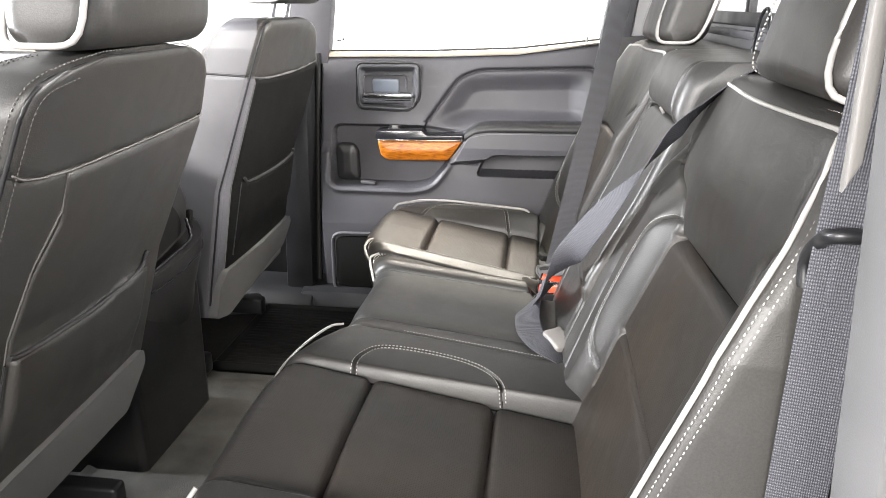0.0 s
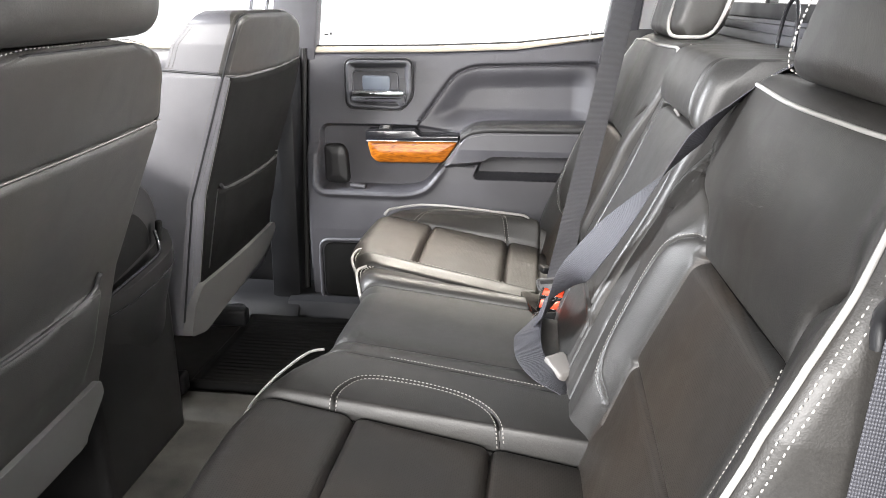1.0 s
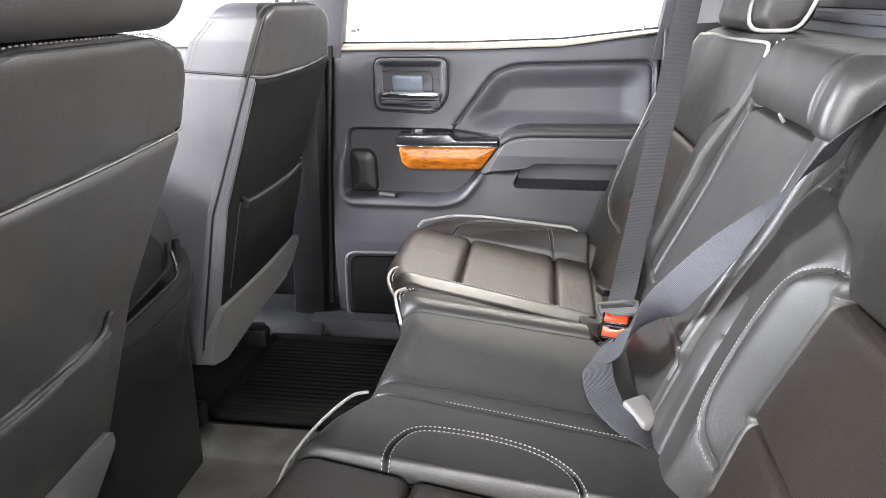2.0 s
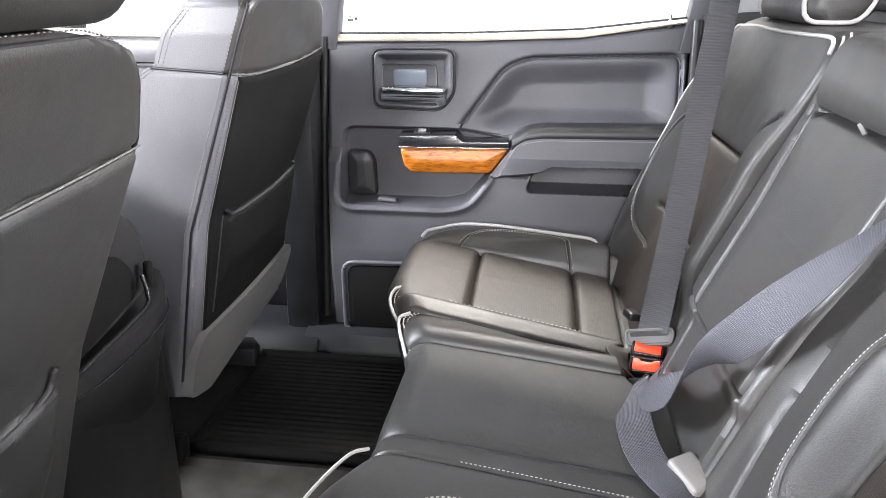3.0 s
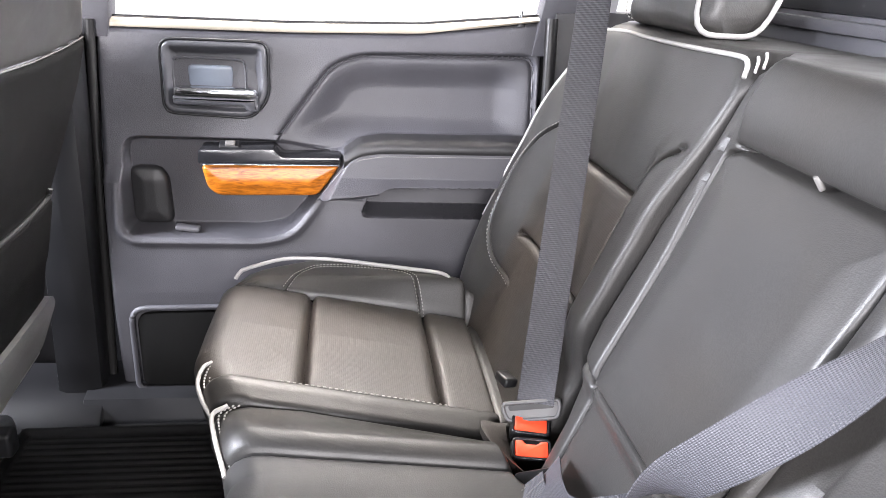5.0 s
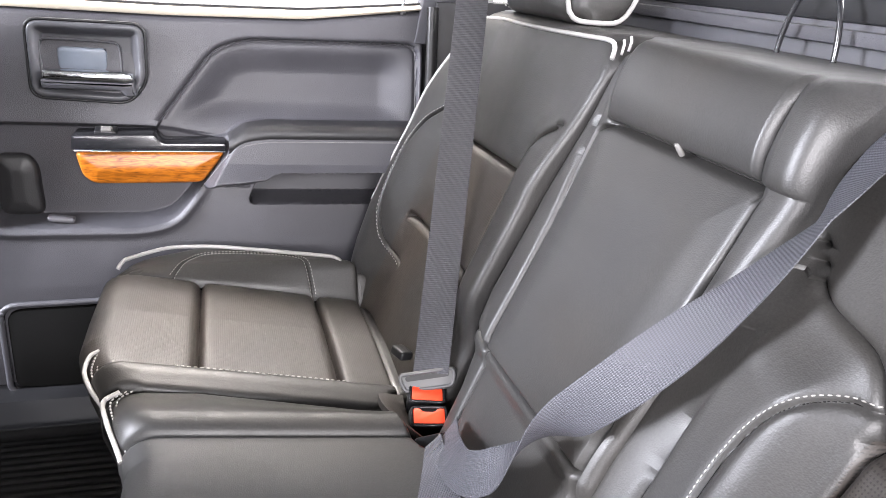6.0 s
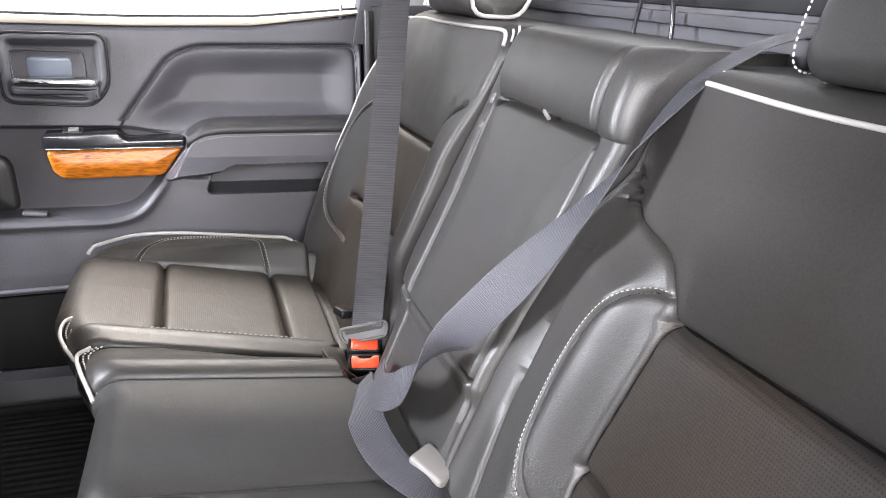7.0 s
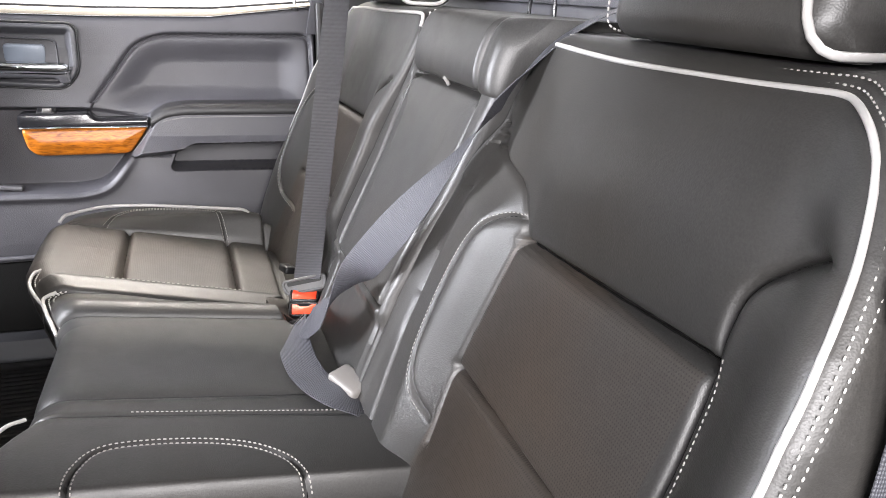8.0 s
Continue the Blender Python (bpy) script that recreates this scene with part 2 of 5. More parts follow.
def mesh_part(name, verts, faces, mat, parent=None, label="", flat=False, uvs=None):
    me = bpy.data.meshes.new(name)
    me.from_pydata([tuple(map(float, v)) for v in verts], [], [tuple(map(int, f)) for f in faces])
    me.materials.append(mat)
    if uvs is not None:
        layer = me.uv_layers.new(name="belt")
        for loop in me.loops:
            layer.data[loop.index].uv = uvs[loop.vertex_index]
    if not flat:
        me.polygons.foreach_set("use_smooth", [True] * len(me.polygons))
        me.set_sharp_from_angle(angle=radians(48))
    me.update()
    ob = new(name, me)
    if parent is not None:
        ob.parent = parent
    return tagged(ob, label)


def thing(name, label, category, group="", kind=""):
    return tagged(new(name), label, category, group, kind)


def part(name, bm, mat, parent, label="", flat=False):
    me = bpy.data.meshes.new(name)
    bm.to_mesh(me)
    bm.free()
    me.materials.append(mat)
    if not flat:
        me.polygons.foreach_set("use_smooth", [True] * len(me.polygons))
        me.set_sharp_from_angle(angle=radians(40))
    ob = new(name, me)
    if parent is not None:
        ob.parent = parent
    return tagged(ob, label)


def slab(name, front, back, mat, parent, label="", flip=False, inlay=None):
    """A closed body between two grids of points of one shape (n, m, 3), joined along their rims."""
    n, m = front.shape[:2]
    verts = np.vstack([front.reshape(-1, 3), back.reshape(-1, 3)])
    k = n * m
    i, j = np.meshgrid(np.arange(n - 1), np.arange(m - 1), indexing="ij")
    a = (i * m + j).ravel()
    quads = np.stack([a, a + m, a + m + 1, a + 1], 1)
    ring = np.concatenate([np.arange(m), m * np.arange(1, n) + m - 1, (n - 1) * m + np.arange(m - 2, -1, -1), m * np.arange(n - 2, 0, -1)])
    nxt = np.roll(ring, -1)
    wall = np.stack([ring, nxt, nxt + k, ring + k], 1)
    faces = np.vstack([quads, quads[:, ::-1] + k, wall])
    if flip:
        faces = faces[:, ::-1]
    ob = mesh_part(name, verts, faces, mat, parent, label)
    bm = bmesh.new()
    bm.from_mesh(ob.data)
    bmesh.ops.recalc_face_normals(bm, faces=bm.faces)
    bm.to_mesh(ob.data)
    bm.free()
    if inlay is not None:
        ob.data.materials.append(inlay[0])
        mid = front[:-1, :-1] + front[1:, 1:]
        mask = np.zeros(len(ob.data.polygons), np.int32)
        mask[:len(quads)] = inlay[1](mid[..., 0].ravel() / 2, mid[..., 1].ravel() / 2, mid[..., 2].ravel() / 2)
        ob.data.polygons.foreach_set("material_index", mask)
    ob.data.set_sharp_from_angle(angle=radians(60))
    return ob


def tube(name, line, radius, mat, parent, label="", sides=8, closed=False):
    line = np.asarray(line, float)
    n = len(line)
    tan = np.gradient(line, axis=0)
    if closed:
        tan = np.roll(line, -1, 0) - np.roll(line, 1, 0)
    tan /= np.linalg.norm(tan, axis=1)[:, None] + 1e-12
    up = np.array([0.31, 0.17, 0.93])
    verts = []
    for p, t in zip(line, tan):
        u = np.cross(t, up)
        u /= np.linalg.norm(u) + 1e-12
        w = np.cross(t, u)
        for q in range(sides):
            ang = 2 * np.pi * q / sides
            verts.append(p + radius * (np.cos(ang) * u + np.sin(ang) * w))
    faces = []
    for i in range(n if closed else n - 1):
        o = (i + 1) % n
        for q in range(sides):
            r = (q + 1) % sides
            faces.append((i * sides + q, i * sides + r, o * sides + r, o * sides + q))
    if not closed:
        faces += [tuple(range(sides))[::-1], tuple(range((n - 1) * sides, n * sides))]
    return mesh_part(name, verts, faces, mat, parent, label)


def resample(line, step):
    line = np.asarray(line, float)
    seg = np.linalg.norm(np.diff(line, axis=0), axis=1)
    s = np.concatenate([[0], np.cumsum(seg)])
    t = np.arange(0, s[-1], step)
    return np.stack([np.interp(t, s, line[:, k]) for k in range(3)], 1)


def stitches(name, line, mat, parent, length=0.0052, gap=0.0028, thick=0.0011, label=""):
    """A run of single stitches, each a small raised lozenge of thread."""
    p = resample(line, length + gap)
    verts, faces = [], []
    for a, b in zip(p[:-1], p[1:]):
        d = (b - a) / (np.linalg.norm(b - a) + 1e-12)
        u = np.cross(d, (0.3, 0.2, 0.93))
        u /= np.linalg.norm(u)
        w = np.cross(d, u)
        c, o = a + d * length * 0.5, len(verts)
        verts += [c - d * length * 0.5, c + d * length * 0.5]
        verts += [c + s * d * length * 0.3 + thick * (x * u + y * w) for s in (-1, 1) for x, y in ((1, 0), (0, 1), (-1, 0), (0, -1))]
        for q in range(4):
            r = (q + 1) % 4
            faces += [(o, o + 2 + r, o + 2 + q), (o + 2 + q, o + 2 + r, o + 6 + r, o + 6 + q), (o + 1, o + 6 + q, o + 6 + r)]
    return mesh_part(name, verts, faces, mat, parent, label)


def box(name, centre, size, mat, parent, bevel=0.004, turn=(0, 0, 0), label="", segments=3, taper=1.0):
    bm = bmesh.new()
    bmesh.ops.create_cube(bm, size=1.0)
    for v in bm.verts:
        k = taper if v.co.z > 0 else 1.0
        v.co = Vector((v.co.x * size[0] * k, v.co.y * size[1] * k, v.co.z * size[2]))
    if bevel:
        bmesh.ops.bevel(bm, geom=bm.edges[:], offset=min(bevel, 0.45 * min(size)), segments=segments, profile=0.5, affect="EDGES")
    bm.transform(pose(*centre, *turn))
    ob = part(name, bm, mat, parent, label)
    return ob


def prism(name, outline, axis, a, b, mat, parent, bevel=0.003, label="", segments=2):
    """A plate with a given outline, from a to b along an axis: 'y' takes (x, z) pairs, 'x' (y, z), 'z' (x, y)."""
    bm = bmesh.new()
    put = {"y": lambda u, v, w: (u, w, v), "x": lambda u, v, w: (w, u, v), "z": lambda u, v, w: (u, v, w)}[axis]
    low = [bm.verts.new(put(u, v, a)) for u, v in outline]
    high = [bm.verts.new(put(u, v, b)) for u, v in outline]
    bm.faces.new(low)
    bm.faces.new(high[::-1])
    for i in range(len(low)):
        j = (i + 1) % len(low)
        bm.faces.new((low[j], low[i], high[i], high[j]))
    bmesh.ops.recalc_face_normals(bm, faces=bm.faces)
    if bevel:
        rims = [e for e in bm.edges if (e.verts[0] in low) == (e.verts[1] in low)]
        bmesh.ops.bevel(bm, geom=rims, offset=bevel, segments=segments, profile=0.5, affect="EDGES")
    return part(name, bm, mat, parent, label)


def rounded(points, r=0.012, n=4):
    """An outline with its corners rounded."""
    p = np.array(points, float)
    out = []
    for i in range(len(p)):
        a, b, c = p[i - 1], p[i], p[(i + 1) % len(p)]
        ra = min(r, 0.45 * np.linalg.norm(a - b), 0.45 * np.linalg.norm(c - b))
        s, e = b + (a - b) / np.linalg.norm(a - b) * ra, b + (c - b) / np.linalg.norm(c - b) * ra
        for t in np.linspace(0, 1, n + 1):
            out.append((1 - t) ** 2 * s + 2 * t * (1 - t) * b + t * t * e)
    return [tuple(map(float, q)) for q in out]


def belt(name, line, facing, width, mat, parent, label="", thick=0.0016):
    """A strap along a line; facing gives the direction its broad side looks, point by point (spread evenly)."""
    n = len(line)
    line = np.asarray(line, float)
    tan = np.gradient(line, axis=0)
    tan /= np.linalg.norm(tan, axis=1)[:, None]
    f = np.array(facing, float)
    f = np.stack([np.interp(np.linspace(0, 1, n), np.linspace(0, 1, len(f)), f[:, k]) for k in range(3)], 1)
    f -= (f * tan).sum(1)[:, None] * tan
    f /= np.linalg.norm(f, axis=1)[:, None]
    side = np.cross(tan, f)
    s = np.concatenate([[0], np.cumsum(np.linalg.norm(np.diff(line, axis=0), axis=1))])
    us = np.array([-0.5, -0.47, -0.3, -0.1, 0.1, 0.3, 0.47, 0.5])
    lift = np.array([0.3, 0.5, 0.42, 0.4, 0.4, 0.42, 0.5, 0.3])
    m = len(us)
    verts, uvs, faces = [], [], []
    for k in (1, -1):
        for i in range(n):
            for u, h in zip(us, lift):
                verts.append(line[i] + side[i] * u * width + k * f[i] * thick * h)
                uvs.append((u * width * 4, s[i] * 4))
    o = n * m
    for i in range(n - 1):
        for j in range(m - 1):
            a = i * m + j
            faces += [(a, a + 1, a + m + 1, a + m), (o + a, o + a + m, o + a + m + 1, o + a + 1)]
        for j in (0, m - 1):
            a = i * m + j
            q = (a, a + m, o + a + m, o + a)
            faces.append(q if j == 0 else q[::-1])
    for i in (0, n - 1):
        for j in range(m - 1):
            a = i * m + j
            q = (a, o + a, o + a + 1, a + 1)
            faces.append(q if i == 0 else q[::-1])
    return mesh_part(name, verts, faces, mat, parent, label, uvs=uvs)


# ---- the cab's shell ----
def plate(name, outline, axis, a, b, mat, label, category, bevel=0.004):
    ob = prism(name, outline, axis, a, b, mat, None, bevel)
    return tagged(ob, label, category, kind="structure")


plate("floor", [(-2.3, 0.12), (0.45, 0.12), (0.45, 2.13), (-2.3, 2.13)], "z", -0.05, 0.0, CARPET, "dark grey carpeted cab floor", "floor", 0)
plate("ceiling", [(-1.25, 0.12), (0.45, 0.12), (0.45, 2.13), (-1.25, 2.13)], "z", 1.24, 1.28, HEADLINER, "pale grey cloth headliner over the cab", "ceiling", 0)
# ground is out of view, added to stop world light from below
plate("ground", [(-9, -9), (8, -9), (8, 11), (-9, 11)], "z", -0.72, -0.62, BAY_FLOOR, "unseen grey concrete floor under the vehicle, blocks light from below", "ground", 0)
# far side: door panel below, glass above, pillars between
for nm, x0, x1 in (("wall_pillar_b", -0.72, -0.612), ("wall_pillar_c", 0.172, 0.236), ("wall_pillar_d", 0.2375, 0.30)):
    tilt = 0.06
    plate(nm, [(x0 - (0.02 if x0 < 0.2 else 0.0), 0.72), (x1, 0.72), (x1 + tilt, 1.24), (x0 + tilt, 1.24)], "y", 2.083 if x0 < 0.2 else 2.089, 2.13, PLASTIC if x0 < 0.2 else TRIM_GREY,
          "upright pillar trim beside the side windows", "pillar")
plate("wall_far_front", [(-2.3, 0.0), (-0.70, 0.0), (-0.70, 0.742), (-2.3, 0.742)], "y", 2.13, 2.17, SOFT_PAD, "dark inner panel of the closed front passenger door", "door panel")
plate("wall_far_rear", [(0.19, 0.0), (0.45, 0.0), (0.45, 0.815), (0.19, 0.80)], "y", 2.076, 2.128, SOFT_PAD, "dark trim panel behind the rear door", "wall")
plate("sill_strip_front", [(-2.3, 0.742), (-0.70, 0.742), (-0.70, 0.76), (-2.3, 0.755)], "y", 2.12, 2.18, BEIGE, "beige weatherstrip under the front window", "trim")
plate("trim_front_door_top", [(-2.3, 0.682), (-0.72, 0.682), (-0.72, 0.738), (-2.3, 0.734)], "y", 2.10, 2.128, LIT_SIDE_VINYL, "grey padded top of the front door", "trim", 0.010)
plate("trim_front_door_roll", [(-2.3, 0.60), (-0.72, 0.60), (-0.72, 0.676), (-2.3, 0.672)], "y", 2.085, 2.128, SOFT_PAD, "dark rolled pad below the door top", "trim", 0.014)
# rear wall below and round the back window
plate("wall_rear", [(0.12, 0.0), (2.13, 0.0), (2.13, 0.845), (0.12, 0.845)], "x", 0.41, 0.46, SATIN, "dark grey trimmed wall behind the rear seats", "wall")
plate("wall_rear_top", [(0.12, 1.16), (2.13, 1.16), (2.13, 1.24), (0.12, 1.24)], "x", 0.41, 0.46, TRIM_GREY, "pale trim above the rear window", "wall")
for a, b in ((0.12, 0.64), (1.96, 2.13)):
    plate("wall_rear_side", [(a, 0.845), (b, 0.845), (b, 1.16), (a, 1.16)], "x", 0.41, 0.46, TRIM_GREY, "pale trim beside the rear window", "wall")


plate("trim_rear_ledge", [(0.12, 0.822), (2.13, 0.822), (2.13, 0.838), (0.12, 0.838)], "x", 0.392, 0.409, PLASTIC, "grey ledge under the rear window", "trim", 0.004)


def window(name, axis, outline, at, label):
    ob = tagged(new(name), label, "window", kind="structure")
    pane = prism("pane", outline, axis, at, at + 0.004, GLASS, ob, 0)
    pane.visible_shadow = False
    return ob


far_window = window("window_1", "y", [(-0.62, 0.757), (-0.06, 0.764), (0.10, 0.78), (0.175, 0.787), (0.23, 1.24), (-0.58, 1.24)], 2.118, "closed clear window of the rear passenger door")
front_window = window("window_2", "y", [(-2.3, 0.755), (-0.73, 0.76), (-0.67, 1.24), (-2.3, 1.24)], 2.16, "closed clear window of the front passenger door")
rear_window = window("window_3", "x", [(0.64, 0.845), (1.96, 0.845), (1.96, 1.16), (0.64, 1.16)], 0.43, "rear window with a framed sliding pane")
for y in (1.05, 1.585):
    prism("window_frame", [(y - 0.014, 0.845), (y + 0.014, 0.845), (y + 0.014, 1.16), (y - 0.014, 1.16)], "x", 0.412, 0.429, DARK_PLASTIC, rear_window, 0.003)
prism("window_frame", [(0.64, 0.845), (1.96, 0.845), (1.96, 0.872), (0.64, 0.872)], "x", 0.405, 0.428, DARK_PLASTIC, rear_window, 0.003)
# small maker's marks in the corner of the door glass
for dx, dz, w, h in ((0, 0, 0.012, 0.004), (0.016, 0.002, 0.006, 0.006), (0.0, 0.008, 0.010, 0.002)):
    prism("glass_mark", [(-0.590 + dx, 0.782 + dz), (-0.590 + dx + w, 0.782 + dz), (-0.590 + dx + w, 0.782 + dz + h), (-0.590 + dx, 0.782 + dz + h)],
          "y", 2.1165, 2.1175, DARK_PLASTIC, far_window, 0)
# front of the cab, and the near side round the open doors
plate("wall_front", [(0.12, 0.0), (2.13, 0.0), (2.13, 0.70), (0.12, 0.70)], "x", -2.35, -2.3, PLASTIC, "dark dashboard side of the cab", "wall")
# driver door is unseen; shut here to block light on floor and console
plate("wall_near_front", [(-2.3, 0.0), (-0.76, 0.0), (-0.76, 0.742), (-2.3, 0.742)], "y", 0.08, 0.12, PLASTIC, "dark driver door panel, unseen, set shut to shade the floor", "door panel")
plate("wall_near_pillar", [(-0.76, 0.0), (-0.65, 0.0), (-0.60, 1.24), (-0.70, 1.24)], "y", 0.10, 0.16, PLASTIC, "dark pillar beside the open rear door", "pillar")
plate("door_jamb", [(0.222, 0.0), (0.46, 0.0), (0.46, 1.24), (0.215, 1.24), (0.205, 0.90), (0.232, 0.50)], "y", 0.40, 0.47, TONGUE, "grey jamb trim at the rear edge of the door opening", "door jamb", 0.008)
plate("jamb_strip", [(0.203, 0.77), (0.212, 0.79), (0.217, 1.24), (0.206, 1.24), (0.199, 0.95)], "y", 0.471, 0.482, BUCKLE_GREY, "pale strip on the door jamb", "trim", 0.003)
plate("wall_near_quarter", [(0.24, 0.0), (0.46, 0.0), (0.46, 1.24), (0.30, 1.24)], "y", 0.12, 0.40, LIT_SIDE_VINYL, "grey body side behind the open door", "wall")


plate("wall_far_backing", [(-0.78, 0.0), (0.20, 0.0), (0.20, 0.735), (-0.78, 0.735)], "y", 2.127, 2.16, DARK_PLASTIC, "dark door shell behind the trim", "wall", 0)


# ---- far rear door ----
def door_face(x, z):
    """The inner face of the door panel: y over the length x and the height z."""
    y = np.interp(z, [0.0, 0.10, 0.20, 0.26, 0.33, 0.40, 0.47, 0.50, 0.58, 0.66, 0.72, 0.80], [2.03, 2.014, 2.009, 2.009, 2.014, 2.021, 2.030, 2.052, 2.064, 2.074, 2.086, 2.096])
    arm = inside(x, z, ARM)
    y = y - 0.062 * smooth(-0.006, 0.016, arm)
    ins = inside(x, z, INSERT)
    y = y + 0.012 * smooth(0.0, 0.004, ins) + crease(ins, 0.0050, 0.011) * (z > 0.56)
    y = y + 0.026 * smooth(0.006, 0.065, inside(x, z, SCOOP)) * smooth(0.160, 0.085, x) * smooth(0.54, 0.60, z)
    pock = inside(x, z, PULL)
    y = y + 0.080 * smooth(-0.001, 0.006, pock)
    mapp = inside(x, z, MAP)
    y = y - 0.007 * np.exp(-((mapp + 0.011) / 0.008) ** 2) * smooth(0.50, 0.44, z) * smooth(-0.22, -0.27, x)
    y = y + np.maximum(2.080 - y, 0.0) * smooth(-0.003, 0.008, mapp)
    y = y + crease(gap_to(x, z, [(-0.248, 0.450), (-0.165, 0.446)]), 0.003, 0.004)
    y = y + crease(inside(x, z, GRILLE), 0.004, 0.004) + 0.006 * smooth(0.0, 0.006, inside(x, z, GRILLE))
    return y


ARM = rounded([(-0.252, 0.446), (-0.196, 0.545), (-0.15, 0.560), (0.25, 0.566), (0.25, 0.470), (-0.12, 0.462)], 0.02)
INSERT = rounded([(-0.335, 0.538), (-0.225, 0.688), (-0.170, 0.708), (0.160, 0.717), (0.165, 0.55), (-0.18, 0.55), (-0.21, 0.53)], 0.025)
PULL = rounded([(-0.170, 0.412), (-0.148, 0.462), (-0.120, 0.484), (0.25, 0.488), (0.25, 0.412)], 0.020)
SCOOP = rounded([(-0.335, 0.538), (-0.225, 0.688), (-0.170, 0.708), (0.40, 0.720), (0.40, 0.30), (-0.30, 0.30)], 0.03)
MAP = rounded([(-0.600, 0.372), (-0.600, 0.549), (-0.326, 0.549), (-0.20, 0.53), (-0.246, 0.452), (-0.30, 0.385), (-0.35, 0.372)], 0.03)
GRILLE = rounded([(-0.602, 0.052), (-0.602, 0.225), (-0.33, 0.232), (-0.33, 0.045), (-0.57, 0.045)], 0.03)

door = tagged(new("door_1"), "closed rear passenger door with charcoal panel and wood trim", "door", kind="structure")
xs, zs = np.linspace(-0.634, 0.172, 560), np.linspace(0.03, 1.0, 500)
X, Zt = np.meshgrid(xs, zs, indexing="ij")
top = np.interp(X, [-0.634, -0.3, -0.06, 0.10, 0.172], [0.736, 0.740, 0.749, 0.771, 0.782])
Z = 0.03 + (top - 0.03) * (Zt - 0.03) / 0.97
front = np.stack([X, door_face(X, Z), Z], -1)
edge_d = np.minimum(np.minimum(X + 0.634, 0.172 - X), top - Z)
front[..., 1] += shed(edge_d, 0.010)
back = np.stack([X, np.full_like(X, 2.125), Z], -1)
slab("door_panel", front, back, PLASTIC, door, "grained charcoal plastic")
# beige strip on top, under the glass
sx = np.linspace(-0.634, 0.172, 40)
lowz, highz = np.interp(sx, [-0.634, -0.3, -0.06, 0.10, 0.172], [0.738, 0.742, 0.751, 0.773, 0.784]), np.interp(sx, [-0.634, -0.3, -0.06, 0.172], [0.753, 0.757, 0.766, 0.792])
strip = np.stack([np.stack([sx, np.full_like(sx, y), lowz + (highz - lowz) * h], -1) for y, h in ((2.090, 0.0), (2.088, 0.3), (2.092, 0.75), (2.104, 1.0), (2.116, 1.0))], 0)
under = strip.copy()
under[..., 1] = 2.122
slab("belt_strip", strip, under, BEIGE, door, "beige strip along the foot of the glass")
tube("seal", np.stack([sx, np.full_like(sx, 2.108), highz + 0.001], -1), 0.0035, DARK_PLASTIC, door)
# lock pin
tube("lock_pin", [(0.128, 2.098, 0.775), (0.128, 2.098, 0.800)], 0.0035, CHROME, door, "small lock pin with a chrome collar")
tube("lock_collar", [(0.128, 2.098, 0.772), (0.128, 2.098, 0.780)], 0.009, DARK_PLASTIC, door)

# handle and its bezel
BEZ = rounded([(-0.521, 0.596), (-0.521, 0.722), (-0.338, 0.724), (-0.338, 0.628), (-0.368, 0.590)], 0.022, 6)
CUPO = rounded([(-0.503, 0.630), (-0.503, 0.690), (-0.379, 0.690), (-0.379, 0.630)], 0.014, 6)


prism("handle_cup", rounded([(-0.478, 0.640), (-0.478, 0.680), (-0.400, 0.680), (-0.400, 0.640)], 0.008), "y", 2.072, 2.098, CUP_FILM, door, 0.003, "blue-grey plate in the handle cup")
prism("door_handle", rounded([(-0.502, 0.629), (-0.500, 0.644), (-0.372, 0.646), (-0.358, 0.642), (-0.356, 0.631), (-0.372, 0.626)], 0.005), "y", 2.044, 2.066, CHROME, door, 0.005, "chrome lever")
prism("door_handle", rounded([(-0.502, 0.612), (-0.504, 0.629), (-0.37, 0.627), (-0.356, 0.631), (-0.352, 0.604), (-0.372, 0.602), (-0.380, 0.613)], 0.006), "y", 2.044, 2.078, SATIN, door, 0.006, "dark grip under the lever")

tube("cup_rim", curve([(-0.500, 2.069, 0.612), (-0.504, 2.071, 0.650), (-0.504, 2.072, 0.680), (-0.495, 2.073, 0.6915), (-0.44, 2.073, 0.692), (-0.392, 2.073, 0.6915), (-0.379, 2.072, 0.682), (-0.377, 2.070, 0.640)], 8), 0.0020, SATIN, door, "rounded bead round the cup")
tube("bezel_gap", [(u, 2.066, w) for u, w in rounded([(-0.523, 0.594), (-0.523, 0.724), (-0.336, 0.726), (-0.336, 0.626), (-0.367, 0.588)], 0.022, 6)], 0.0028, DARK_PLASTIC, door, "", closed=True)

# wood trim and switch panel
WOODLINE = rounded([(-0.456, 0.512), (-0.206, 0.516), (-0.247, 0.457), (-0.428, 0.454), (-0.446, 0.468)], 0.012, 5)


